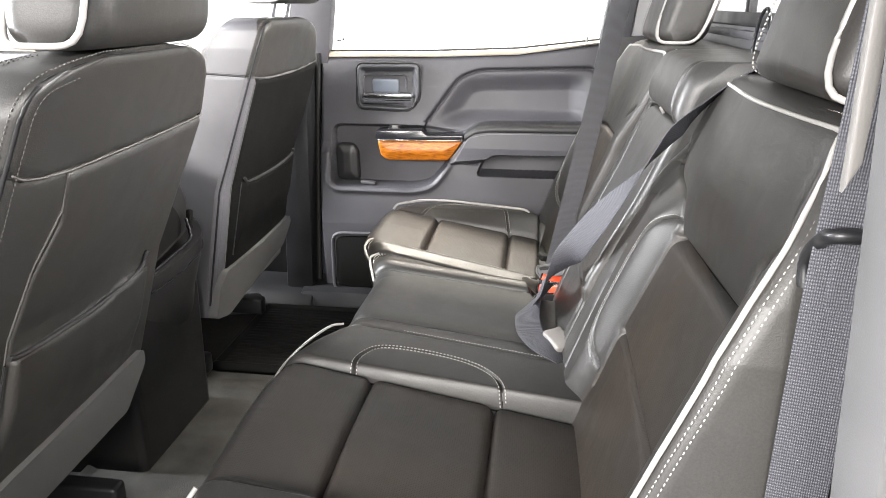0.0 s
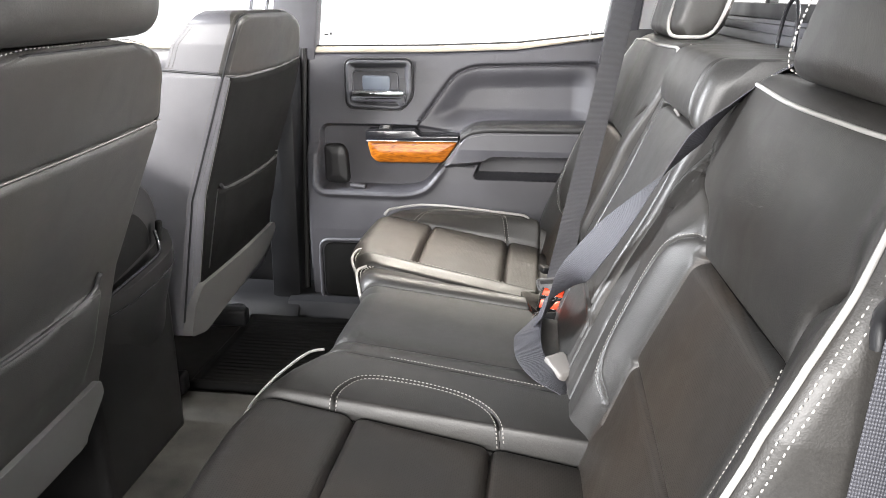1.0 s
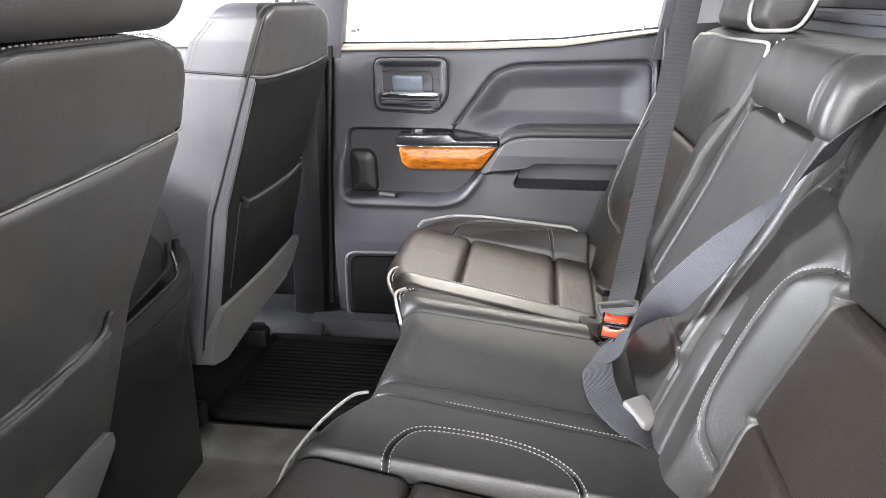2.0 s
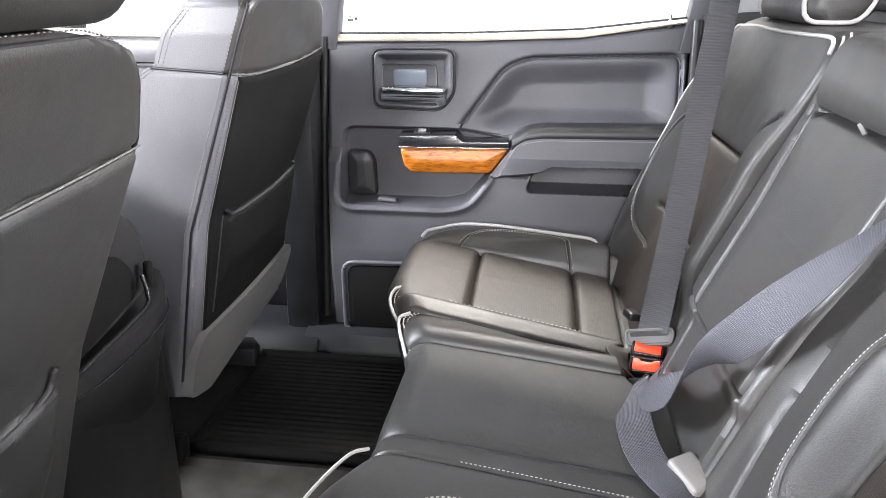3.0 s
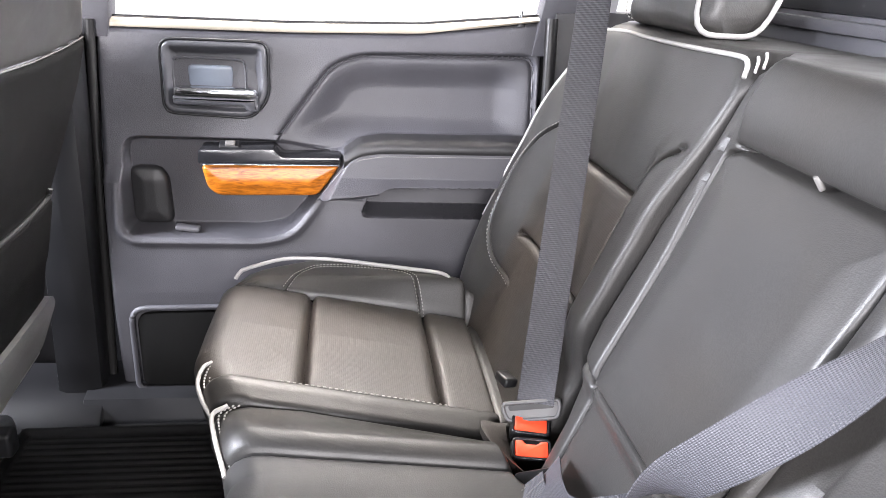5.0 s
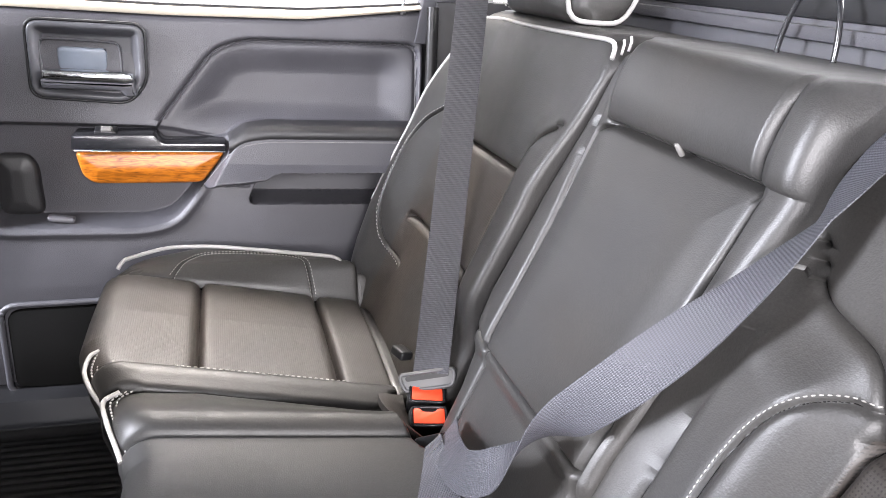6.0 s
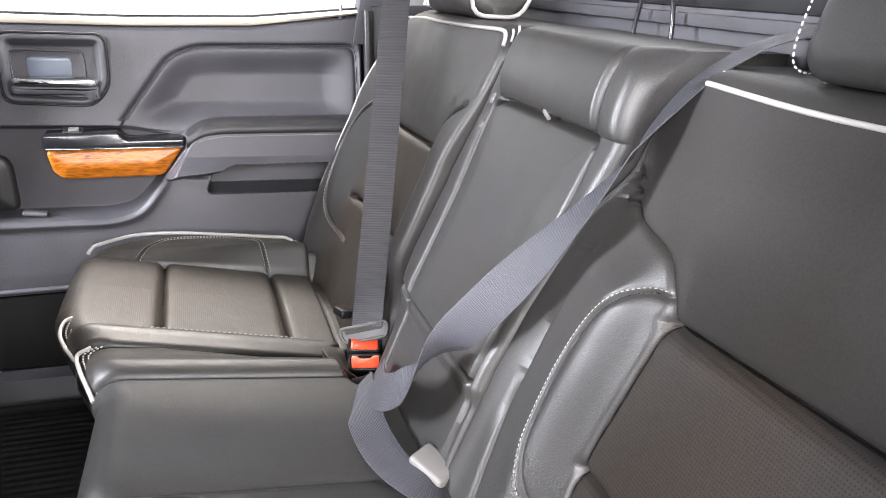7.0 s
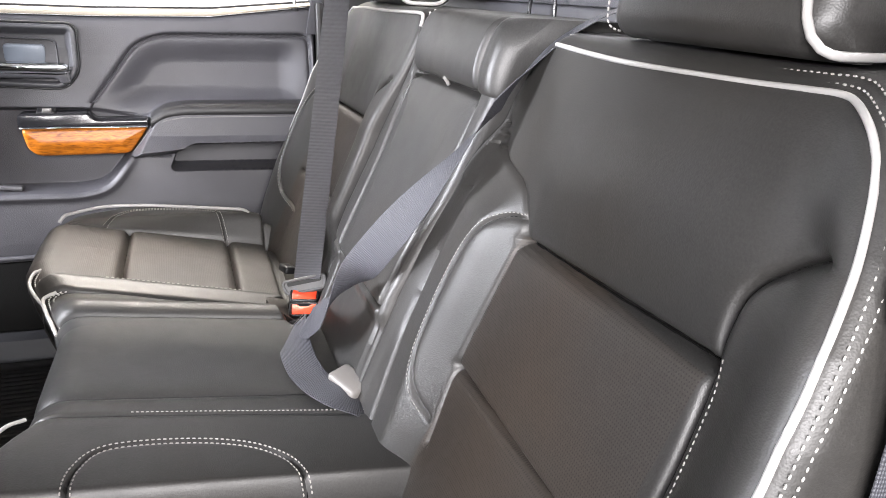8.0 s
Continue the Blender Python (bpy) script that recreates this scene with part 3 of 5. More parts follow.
def bulged(name, outline, y_face, bulge, depth, mat, parent, label="", rim_r=0.006, n=(60, 26)):
    """A pillowed plate: an outline filled by a grid drawn in to it, domed toward the cabin."""
    o = np.array(outline)
    lo, hi = o.min(0), o.max(0)
    us = np.linspace(0, 1, n[0])
    zz = lo[1] + (hi[1] - lo[1]) * np.linspace(0.002, 0.998, n[1])
    ring = np.vstack([o, o[:1]])
    rows = []
    for z in zz:
        cut = [x0 + (x1 - x0) * (z - z0) / (z1 - z0) for (x0, z0), (x1, z1) in zip(ring[:-1], ring[1:]) if (z0 > z) != (z1 > z)]
        a, b = min(cut), max(cut)
        rows.append(np.stack([a + (b - a) * us, np.full_like(us, z)], -1))
    g = np.array(rows)
    d = inside(g[..., 0], g[..., 1], o)
    dome = bulge(g[..., 0], g[..., 1], d) if callable(bulge) else -bulge * smooth(0, 0.03, d)
    y = y_face + shed(np.maximum(d, 0), rim_r) + dome
    f = np.stack([g[..., 0], y, g[..., 1]], -1)
    bk = f.copy()
    bk[..., 1] = y_face + depth
    return slab(name, f, bk, mat, parent, label)


bulged("handle_bezel", BEZ, 2.060, lambda x, z, d: 0.017 * smooth(0.007, 0.024, d) + 0.022 * smooth(-0.003, 0.005, inside(x, z, CUPO)), 0.05, SATIN, door, "satin black bezel", 0.005, (130, 100))
bulged("wood_trim", WOODLINE, 2.012, 0.006, 0.05, WOOD, door, "glossy orange-brown burl wood")
prism("switch_panel", rounded([(-0.460, 0.514), (-0.458, 0.542), (-0.326, 0.546), (-0.312, 0.531), (-0.204, 0.533), (-0.205, 0.518)], 0.006), "y", 2.008, 2.066, GLOSS, door, 0.004, "gloss black switch panel")
prism("trim_line", [(-0.455, 0.5135), (-0.206, 0.5165), (-0.206, 0.5185), (-0.455, 0.5155)], "y", 2.006, 2.02, CHROME, door, 0.0005, "thin bright line above the wood")
box("window_switch", (-0.405, 2.028, 0.547), (0.036, 0.022, 0.008), DARK_PLASTIC, door, 0.003, (18, 0, 0))
box("switch_rocker", (-0.403, 2.022, 0.5505), (0.018, 0.012, 0.006), BUCKLE_GREY, door, 0.002, (25, 0, 0))
# soft armrest top with a stitched seam below it
ax = np.linspace(-0.200, 0.172, 60)
az = np.interp(ax, [-0.2, -0.17, -0.13, 0.172], [0.536, 0.555, 0.562, 0.566])
padf = np.stack([np.stack([ax, np.full_like(ax, y), az + dz], -1) for y, dz in
                 ((1.9975, -0.018), (1.9945, -0.012), (1.996, -0.003), (2.004, 0.003), (2.02, 0.005), (2.07, 0.004))], 0)
padb = padf.copy()
padb[..., 2] = az - 0.03
padb[..., 1] = np.maximum(padb[..., 1], 2.006)
slab("armrest_pad", padf, padb, SOFT_PAD, door, "soft black armrest top")
sl = np.stack([ax, np.full_like(ax, 1.9945), az - 0.022], -1)
drop = np.stack([np.linspace(-0.25, -0.2, 14), np.full(14, 1.998), np.interp(np.linspace(-0.25, -0.2, 14), [-0.25, -0.2], [0.452, 0.516])], -1)
stitches("stitching", np.vstack([drop, sl]), THREAD, door, 0.003, 0.0012, 0.0005)
# map pocket pieces
bulged("cup_holder", rounded([(-0.598, 0.376), (-0.598, 0.492), (-0.540, 0.492), (-0.526, 0.470), (-0.522, 0.376)], 0.02), 2.070, 0.006, 0.03, SOFT_PAD, door, "", 0.01)
box("pocket_clip", (-0.492, 2.042, 0.380), (0.045, 0.02, 0.010), LIT_SIDE_VINYL, door, 0.004, (0, 6, 0))
prism("speaker_grille", rounded([(-0.592, 0.060), (-0.592, 0.216), (-0.34, 0.222), (-0.34, 0.055), (-0.565, 0.055)], 0.026), "y", 2.006, 2.03, PANEL, door, 0.003, "dark speaker grille")
tube("grille_frame", [(u, 2.009, w) for u, w in rounded([(-0.602, 0.050), (-0.602, 0.226), (-0.332, 0.232), (-0.332, 0.046), (-0.572, 0.044)], 0.03, 5)], 0.006, PLASTIC, door, "", closed=True)
# door edge, seal and sill
tube("door_seal", [(-0.640, 2.08, 0.75), (-0.648, 2.075, 0.55), (-0.655, 2.06, 0.30), (-0.662, 2.05, 0.06)], 0.009, CONSOLE, door, "rubber edge seal")
tube("door_seal", [(0.182, 2.075, 0.79), (0.184, 2.050, 0.60), (0.184, 2.020, 0.40), (0.184, 2.00, 0.10)], 0.012, CONSOLE, door, "rubber edge seal")
plate("pillar_b_lower", [(-0.760, 0.0), (-0.668, 0.0), (-0.650, 0.72), (-0.70, 0.76), (-0.735, 0.76)], "y", 2.00, 2.10, DARK_PLASTIC, "charcoal lower pillar trim beside the rear door", "pillar", 0.02)
plate("sill_plate", [(1.955, 0.0), (1.975, 0.045), (2.03, 0.058), (2.10, 0.058), (2.10, 0.0)], "x", -0.70, 0.2, DARK_PLASTIC, "dark plastic sill plate along the door opening", "sill", 0.004)
plate("sill_kick", [(1.93, 0.0), (1.955, 0.030), (2.02, 0.052), (2.10, 0.055), (2.10, 0.0)], "x", -1.0, -0.66, DARK_PLASTIC, "charcoal kick trim at the foot of the pillar", "sill", 0.008)


# ---- rear seats ----
def base(z):
    return 0.14 + 0.40 * (z - 0.43) - 0.06 * np.maximum(z - 0.58, 0)


def on_back(face, pts, lift=0.0):
    """Points (y, z) carried on to a backrest's face."""
    p = np.asarray(pts, float)
    return np.stack([face(p[:, 0], p[:, 1]) - lift, p[:, 0], p[:, 1]], -1)


def on_cushion(face, pts, lift=0.0):
    p = np.asarray(pts, float)
    return np.stack([p[:, 0], p[:, 1], face(p[:, 0], p[:, 1]) + lift], -1)


def front_edge(y):
    return np.interp(y, [0.50, 0.60, 0.66, 0.90, 0.985, 1.05, 1.11, 1.13, 1.36, 1.40, 1.49, 1.51, 1.58, 1.62, 1.84, 1.90, 1.96],
                     [-0.30, -0.36, -0.385, -0.392, -0.385, -0.365, -0.335, -0.330, -0.325, -0.334, -0.362, -0.368, -0.396, -0.406, -0.404, -0.385, -0.34])


ARCH_NEAR = curve([(-0.268, 0.968), (-0.262, 1.010), (-0.235, 1.045), (-0.160, 1.052), (-0.090, 1.040), (-0.048, 1.010), (-0.030, 0.968)])
SEAM_NEAR = curve([(-0.335, 1.118), (-0.15, 1.112), (0.08, 1.100)])
ARCH_FAR = curve([(-0.298, 1.855), (-0.270, 1.905), (-0.235, 1.928), (-0.150, 1.922), (-0.085, 1.900), (-0.060, 1.848)])


def cushion_near(x, y):
    """Top of the wide cushion section: seat insert, inner bolster with its arch, flat middle place and its roll."""
    ins = 0.287 - 0.18 * x
    bol = 0.318 - 0.12 * x
    mid = 0.315 - 0.12 * x
    z = bol + (ins - bol) * (1 - smooth(0.962, 0.980, y)) * smooth(0.655, 0.675, y)
    z = z + (mid - z) * smooth(1.085, 1.135, y) + 0.010 * smooth(1.385, 1.43, y)
    z = z - crease(gap_to(x, y, [(-0.45, 0.968), (0.12, 0.968)]), 0.0056, 0.0112)
    z = z - crease(gap_to(x, y, [(-0.45, 0.664), (0.12, 0.664)]), 0.0048, 0.0096)
    wide = (y > 0.664) & (y < 0.968)
    for sx_ in (-0.236, -0.044):
        z = z - wide * crease(x - sx_, 0.008, 0.0128)
    z = z + 0.010 * np.clip((0.152 - np.abs(y - 0.816)) / 0.152, 0, 1) ** 0.5 * wide
    z = z - crease(gap_to(x, y, ARCH_NEAR), 0.0032, 0.0064) - crease(gap_to(x, y, SEAM_NEAR), 0.004, 0.0064)
    z = z - 0.055 * smooth(-0.012, 0.020, x - 0.25 * np.abs(y - 1.44)) * smooth(1.365, 1.395, y)
    z = z - crease(y - 1.400, 0.0070, 0.0112) * (y > 1.2) - crease(y - 1.165, 0.024, 0.0064)
    z = z - (0.015 + 0.105 * np.maximum(x + 0.25, 0)) * smooth(1.425, 1.497, y)
    return z


def cushion_far(x, y):
    ins = 0.287 - 0.18 * x
    inner = 0.299 - 0.197 * x
    outer = 0.352 + 0 * x
    z = inner + (ins - inner) * smooth(1.538, 1.556, y)
    z = z + (outer - z) * smooth(1.842, 1.888, y)
    z = z - crease(gap_to(x, y, [(-0.45, 1.548), (0.12, 1.548)]), 0.0048, 0.0096)
    z = z - crease(gap_to(x, y, [(-0.45, 1.850), (0.12, 1.850)]), 0.0048, 0.0112)
    z = z - 0.05 * smooth(0.0, 0.03, x) * smooth(1.530, 1.515, y)
    wide = (y > 1.548) & (y < 1.850)
    for sx_ in (-0.252, -0.060):
        z = z - wide * crease(x - sx_, 0.008, 0.0128)
    z = z + 0.008 * np.clip((0.150 - np.abs(y - 1.70)) / 0.150, 0, 1) ** 0.5 * wide
    z = z - crease(gap_to(x, y, ARCH_FAR), 0.0032, 0.0048)
    z = z - 0.009 * smooth(1.535, 1.496, y)
    z = z - 0.012 * smooth(0.017, 0.024, x) - crease(x - 0.020, 0.004, 0.010)
    return z


def outer_edge(x):
    """The outer rim of the far cushion, bowed out beside the door."""
    return np.interp(x, [-0.42, -0.394, -0.356, -0.307, -0.25, -0.198, -0.09, 0.005, 0.14], [1.86, 1.884, 1.921, 1.955, 1.958, 1.949, 1.915, 1.885, 1.84])


def cushion(name, face, y0, y1, parent, r_side, mat, label, holes, n=(90, 130), r=0.045):
    u, v = steps(0, 1, n[0], 0.10), steps(0, 1, n[1], 0.04)
    U, V = np.meshgrid(u, v, indexing="ij")
    nominal = -0.40 + 0.535 * U
    far = y1(nominal) if callable(y1) else y1
    Y = y0 + (far - y0) * V
    a = front_edge(Y)
    Xc = a + (0.135 - a) * U
    d = rim(np.minimum(Xc - a, 0.2), np.minimum(Y - y0, far - Y) * (r / r_side), r)
    Zc = face(Xc, Y) - np.where(d < r, shed(d, r) * np.where((Xc - a) < r, 1.0, r_side / r), 0)
    top_ = np.stack([Xc, Y, Zc], -1)
    bot = np.stack([np.maximum(Xc, a + 0.03) + 0.02, Y, np.full_like(Xc, 0.13)], -1)
    return slab(name, top_, bot, mat, parent, label, inlay=(PERFORATED, holes))


seat_wide = thing("rear_seat", "black leather double rear seat with white piping, driver side", "car seat", "rear seats")
seat_far = thing("rear_seat", "black leather single rear seat with white piping beside door", "car seat", "rear seats")
cushion("cushion", cushion_near, 0.575, 1.4965, seat_wide, 0.010, LEATHER, "stitched leather cushion", lambda x, y, z: (y > 0.664) & (y < 0.968), (300, 520))
cushion("cushion", cushion_far, 1.4975, outer_edge, seat_far, 0.008, LEATHER, "stitched leather cushion", lambda x, y, z: (y > 1.548) & (y < 1.850) & (x < 0.018), (280, 260))


for off in (-0.0045, 0.0045):
    stitches("stitching", on_cushion(cushion_near, beside(ARCH_NEAR, off), 0.0006), THREAD, seat_wide, 0.0042, 0.0020, 0.0009)
stitches("stitching", on_cushion(cushion_near, beside(SEAM_NEAR[8:], 0.006), 0.0005), THREAD, seat_wide, 0.0035, 0.002, 0.0007)
for off in (-0.004, 0.004):
    stitches("stitching", on_cushion(cushion_far, beside(ARCH_FAR, off), 0.0006), THREAD, seat_far, 0.0042, 0.0020, 0.0008)
stitches("stitching", on_cushion(cushion_far, [(-0.28, 1.541), (-0.16, 1.541), (-0.05, 1.541)], 0.001), THREAD, seat_far)


# far cushion: piping round the outer bolster and down the inner front corner
fp = curve([(-0.385, 1.886), (-0.356, 1.915), (-0.307, 1.949), (-0.25, 1.952), (-0.198, 1.943), (-0.09, 1.910), (0.000, 1.882)])
fp3 = on_cushion(lambda x, y: 0.353 + 0 * x, fp)
fp3[:5, 2] -= np.array([0.012, 0.008, 0.005, 0.003, 0.001])
fp3[-4:, 2] -= np.array([0.001, 0.004, 0.010, 0.018])
fp3[:, 2] += 0.0025
tube("piping", fp3, 0.0036, WHITE_VINYL, seat_far, "white piping")
for off in (0.001, 0.009, 0.016):
    a_ = curve([(-0.376 + off, 1.592, 0.352), (-0.386 + off, 1.582, 0.350), (-0.389 + off, 1.556, 0.343), (-0.379 + off, 1.527, 0.335), (-0.364 + off, 1.503, 0.325)])
    b_ = curve([(-0.340 + off, 1.488, 0.352), (-0.357 + off, 1.478, 0.346), (-0.351 + off, 1.447, 0.339), (-0.339 + off, 1.412, 0.333), (-0.330 + off, 1.388, 0.324)])
    for line, seat in ((a_, seat_far), (b_, seat_wide)):
        if off < 0.005:
            tube("piping", line, 0.0030, WHITE_VINYL, seat, "white piping")
        else:
            stitches("stitching", line, THREAD, seat, 0.0040, 0.0014, 0.0013)
# near cushion: piping at the inner front corner and the outer front corner
tube("piping", curve([(-0.325, 1.126, 0.345), (-0.346, 1.108, 0.346), (-0.374, 1.050, 0.338), (-0.392, 0.985, 0.326), (-0.396, 0.93, 0.31)]), 0.0023, WHITE_VINYL, seat_wide, "white piping")
for dx in (0, 0.009):
    tube("piping", curve([(-0.385 + dx, 0.668, 0.335), (-0.395 + dx, 0.655, 0.315), (-0.392 + dx, 0.640, 0.285)]), 0.0032, WHITE_VINYL, seat_wide, "white piping")


boot_line = curve([(-0.014, 1.512, 0.303), (-0.017, 1.490, 0.309), (-0.012, 1.462, 0.310), (0.002, 1.432, 0.308), (0.024, 1.405, 0.300)])
boot_end = curve([(0.022, 1.514, 0.296), (0.020, 1.495, 0.292), (0.020, 1.470, 0.289), (0.022, 1.440, 0.287), (0.034, 1.412, 0.284)])
boot_up = np.stack([boot_line, boot_line * 0.85 + boot_end * 0.15 + np.array([0, 0, 0.002]), 0.4 * boot_line + 0.6 * boot_end, boot_end], 0)
slab("buckle_boot", boot_up, boot_up - np.array([0, 0, 0.012]), PERFORATED, seat_wide, "brown-black leather flap round the buckles")
box("latch", (0.030, 1.566, 0.334), (0.022, 0.030, 0.014), DARK_PLASTIC, seat_far, 0.004, (0, 12, 20), "small black latch")


# backrests
NEAR_SEAM = curve([(1.090, 0.690), (1.061, 0.650), (1.007, 0.632), (0.985, 0.605), (0.977, 0.577), (0.981, 0.517), (0.986, 0.430), (0.973, 0.340)])
NEAR_ARC = curve([(0.985, 0.600), (1.005, 0.598), (1.027, 0.583), (1.044, 0.550), (1.052, 0.500), (1.050, 0.440), (1.042, 0.410), (1.022, 0.383), (0.988, 0.362)])
NEAR_BOLSTER = np.vstack([NEAR_SEAM, [(0.97, 0.20), (1.24, 0.20), (1.24, 0.72)]])
NEAR_ROLL = [(1.092, 0.69), (1.094, 0.61), (1.100, 0.515), (1.100, 0.43), (1.088, 0.36), (1.075, 0.30)]
NEAR_OUT = curve([(0.610, 0.690), (0.645, 0.670), (0.668, 0.645), (0.672, 0.604), (0.663, 0.570), (0.655, 0.49), (0.66, 0.36)])


E_NEAR = (([0.24, 0.45, 0.60, 0.65, 0.70, 0.75, 0.80], [0.545, 0.545, 0.552, 0.560, 0.574, 0.596, 0.66]), ([0.24, 0.45, 0.52, 0.58, 0.64, 0.70, 0.80], [1.146, 1.150, 1.146, 1.136, 1.120, 1.106, 1.098]))


def back_near(y, z):
    x = base(z)
    x = x - 0.027 * smooth(0.0, 0.062, inside(y, z, NEAR_BOLSTER))
    right = np.interp(z, [0.3, 0.49, 0.57, 0.604, 0.645, 0.67, 0.69, 0.72], [0.665, 0.665, 0.670, 0.676, 0.672, 0.66, 0.65, 0.67])
    rimy = np.interp(z, *E_NEAR[0])
    wing = np.interp(z, [0.3, 0.5, 0.6, 0.65, 0.70, 0.75, 0.78, 0.80], [0.050, 0.052, 0.050, 0.043, 0.032, 0.022, 0.014, 0.012])
    x = x - wing * smooth(0.0, 1.0, (right - y) / (right - rimy))
    x = x + crease(gap_to(y, z, NEAR_SEAM), 0.0048, 0.009) + crease(gap_to(y, z, NEAR_OUT), 0.0056, 0.0112)
    x = x + crease(gap_to(y, z, [(0.977, 0.577), (0.672, 0.588)]), 0.0064, 0.0144) + crease(gap_to(y, z, [(0.986, 0.428), (0.66, 0.420)]), 0.0064, 0.0144)
    x = x + crease(gap_to(y, z, NEAR_ARC), 0.0048, 0.004)
    x = x - 0.008 * smooth(1.118, 1.146, y) * smooth(0.68, 0.56, z) + crease(gap_to(y, z, NEAR_ROLL), 0.005, 0.006)
    seam = np.interp(y, [0.672, 0.977], [0.588, 0.577])
    x = x + 0.011 * np.exp(-np.maximum(z - seam, 0) / 0.026) * (z > seam) * smooth(0.655, 0.69, y) * smooth(0.990, 0.965, y)
    x = x - 0.010 * smooth(0.0, 0.10, z - 0.585) * smooth(0.80, 0.70, z) * smooth(0.62, 0.72, y)
    return x


def back_mid(y, z):
    x = base(z) - 0.047 + 0.022 * np.clip((z - 0.45) / 0.25, 0, 1) + 0.010 * smooth(0.428, 0.40, z)
    x = x - 0.006 * smooth(1.160, 1.140, y) * smooth(0.58, 0.70, z)
    x = x - 0.024 * np.sqrt(np.clip(1 - ((z - 0.767) / 0.053) ** 2, 0, 1)) * (0.7 * smooth(1.095, 1.125, y) + 0.3 * smooth(1.154, 1.166, y)) * smooth(1.436, 1.405, y)
    x = x + crease(z - 0.711, 0.004, 0.009) * smooth(1.15, 1.16, y) * smooth(1.43, 1.41, y)
    panel = inside(y, z, MIDPANEL)
    x = x + crease(panel, 0.0040, 0.0105) - 0.005 * smooth(0.0, 0.05, panel)
    x = x + crease(gap_to(y, z, [(1.413, 0.424), (1.475, 0.436)]), 0.004, 0.008) + crease(gap_to(y, z, [(1.158, 0.428), (1.150, 0.30)]), 0.004, 0.008)
    x = x + crease(gap_to(y, z, [(1.156, 0.79), (1.158, 0.70)]), 0.003, 0.005)
    x = x + crease(gap_to(y, z, curve([(1.445, 0.80), (1.450, 0.70), (1.432, 0.58), (1.410, 0.44), (1.40, 0.32)])), 0.005, 0.006)
    return x


MIDPANEL = rounded([(1.152, 0.708), (1.156, 0.60), (1.160, 0.50), (1.158, 0.428), (1.413, 0.424), (1.424, 0.55), (1.436, 0.66), (1.438, 0.700), (1.405, 0.708)], 0.010)
FAR_ARC = curve([(1.86, 0.645), (1.915, 0.60), (1.945, 0.53), (1.935, 0.45), (1.88, 0.395), (1.80, 0.375)])
FAR_SEAM = curve([(1.502, 0.690), (1.540, 0.660), (1.557, 0.610), (1.556, 0.50), (1.552, 0.36)])


def back_far(y, z):
    x = base(z) - 0.040
    x = x - 0.040 * smooth(1.80, 1.95, y) * smooth(0.80, 0.62, z) - 0.014 * smooth(1.82, 1.90, y) * smooth(0.6, 0.75, z)
    x = x - 0.014 * smooth(1.565, 1.53, y) * smooth(0.72, 0.60, z) * smooth(0.37, 0.47, z) + 0.022 * smooth(0.46, 0.36, z) * smooth(1.57, 1.53, y)
    x = x + 0.012 * smooth(1.64, 1.48, y) * smooth(0.62, 0.80, z)
    x = x + crease(gap_to(y, z, FAR_SEAM), 0.0048, 0.0112) + crease(gap_to(y, z, [(1.557, 0.608), (1.85, 0.602)]), 0.0064, 0.0128)
    x = x + crease(gap_to(y, z, [(1.556, 0.455), (1.84, 0.450)]), 0.0064, 0.0128)
    x = x + crease(gap_to(y, z, FAR_ARC), 0.0032, 0.0064)
    return x


def backrest(name, face, edges, z0, z1, parent, label, n=(340, 340), r=(0.03, 0.03), thick=0.12, corner=0.05, holes=None):
    v, w = steps(0, 1, n[0], 0.08), steps(z0, z1, n[1], 0.05)
    Vv, Zz = np.meshgrid(v, w, indexing="ij")
    a, b = np.interp(Zz, *edges[0]), np.interp(Zz, *edges[1])
    Yy = a + (b - a) * Vv
    side, up_ = np.minimum(Yy - a, b - Yy), z1 - Zz
    d = rim(side, up_, corner)
    inlay = (PERFORATED_BACK, holes) if holes else None
    Xx = face(Yy, Zz) + shed(d, r[0] + (r[1] - r[0]) * smooth(0.25, 0.75, Vv))
    f = np.stack([Xx, Yy, Zz], -1)
    bk = np.stack([np.minimum(base(Zz) + thick, 0.405), Yy, Zz], -1)
    return slab(name, f, bk, LEATHER, parent, label, inlay=inlay)


E_MID = (([0.24, 0.45, 0.52, 0.58, 0.64, 0.70, 0.80], [1.136, 1.140, 1.136, 1.128, 1.118, 1.108, 1.102]), ([0.24, 0.36, 0.42, 0.48, 0.60, 0.70, 0.80], [1.425, 1.435, 1.452, 1.470, 1.480, 1.472, 1.462]))
E_FAR = (([0.24, 0.42, 0.60, 0.70, 0.80], [1.49, 1.49, 1.485, 1.476, 1.466]), ([0.24, 0.36, 0.425, 0.55, 0.68, 0.80], [1.90, 1.985, 2.006, 1.994, 1.962, 1.92]))
backrest("backrest", back_near, E_NEAR, 0.24, 0.794, seat_wide, "leather backrest with seams", r=(0.030, 0.016), holes=lambda x, y, z: (y > 0.672) & (y < 0.982) & (z < 0.582))
backrest("center_backrest", back_mid, E_MID, 0.24, 0.806, seat_wide, "padded middle backrest", r=(0.016, 0.012), corner=0.04)
backrest("backrest", back_far, E_FAR, 0.24, 0.804, seat_far, "leather backrest with seams", r=(0.012, 0.030), holes=lambda x, y, z: (y > 1.556) & (y < 1.85) & (z < 0.606))

def seam_shade_on(place, face, pts, parent, r=0.0013, lift=0.0, name="seam"):
    """A dark tube along a sewn seam, painting the shade in its crease."""
    p = np.asarray(pts, float)
    fine = resample(np.c_[p, np.zeros(len(p))], 0.004)[:, :2]
    return tube(name, place(face, fine, lift), r, SEAM_SHADE, parent, "", 6)


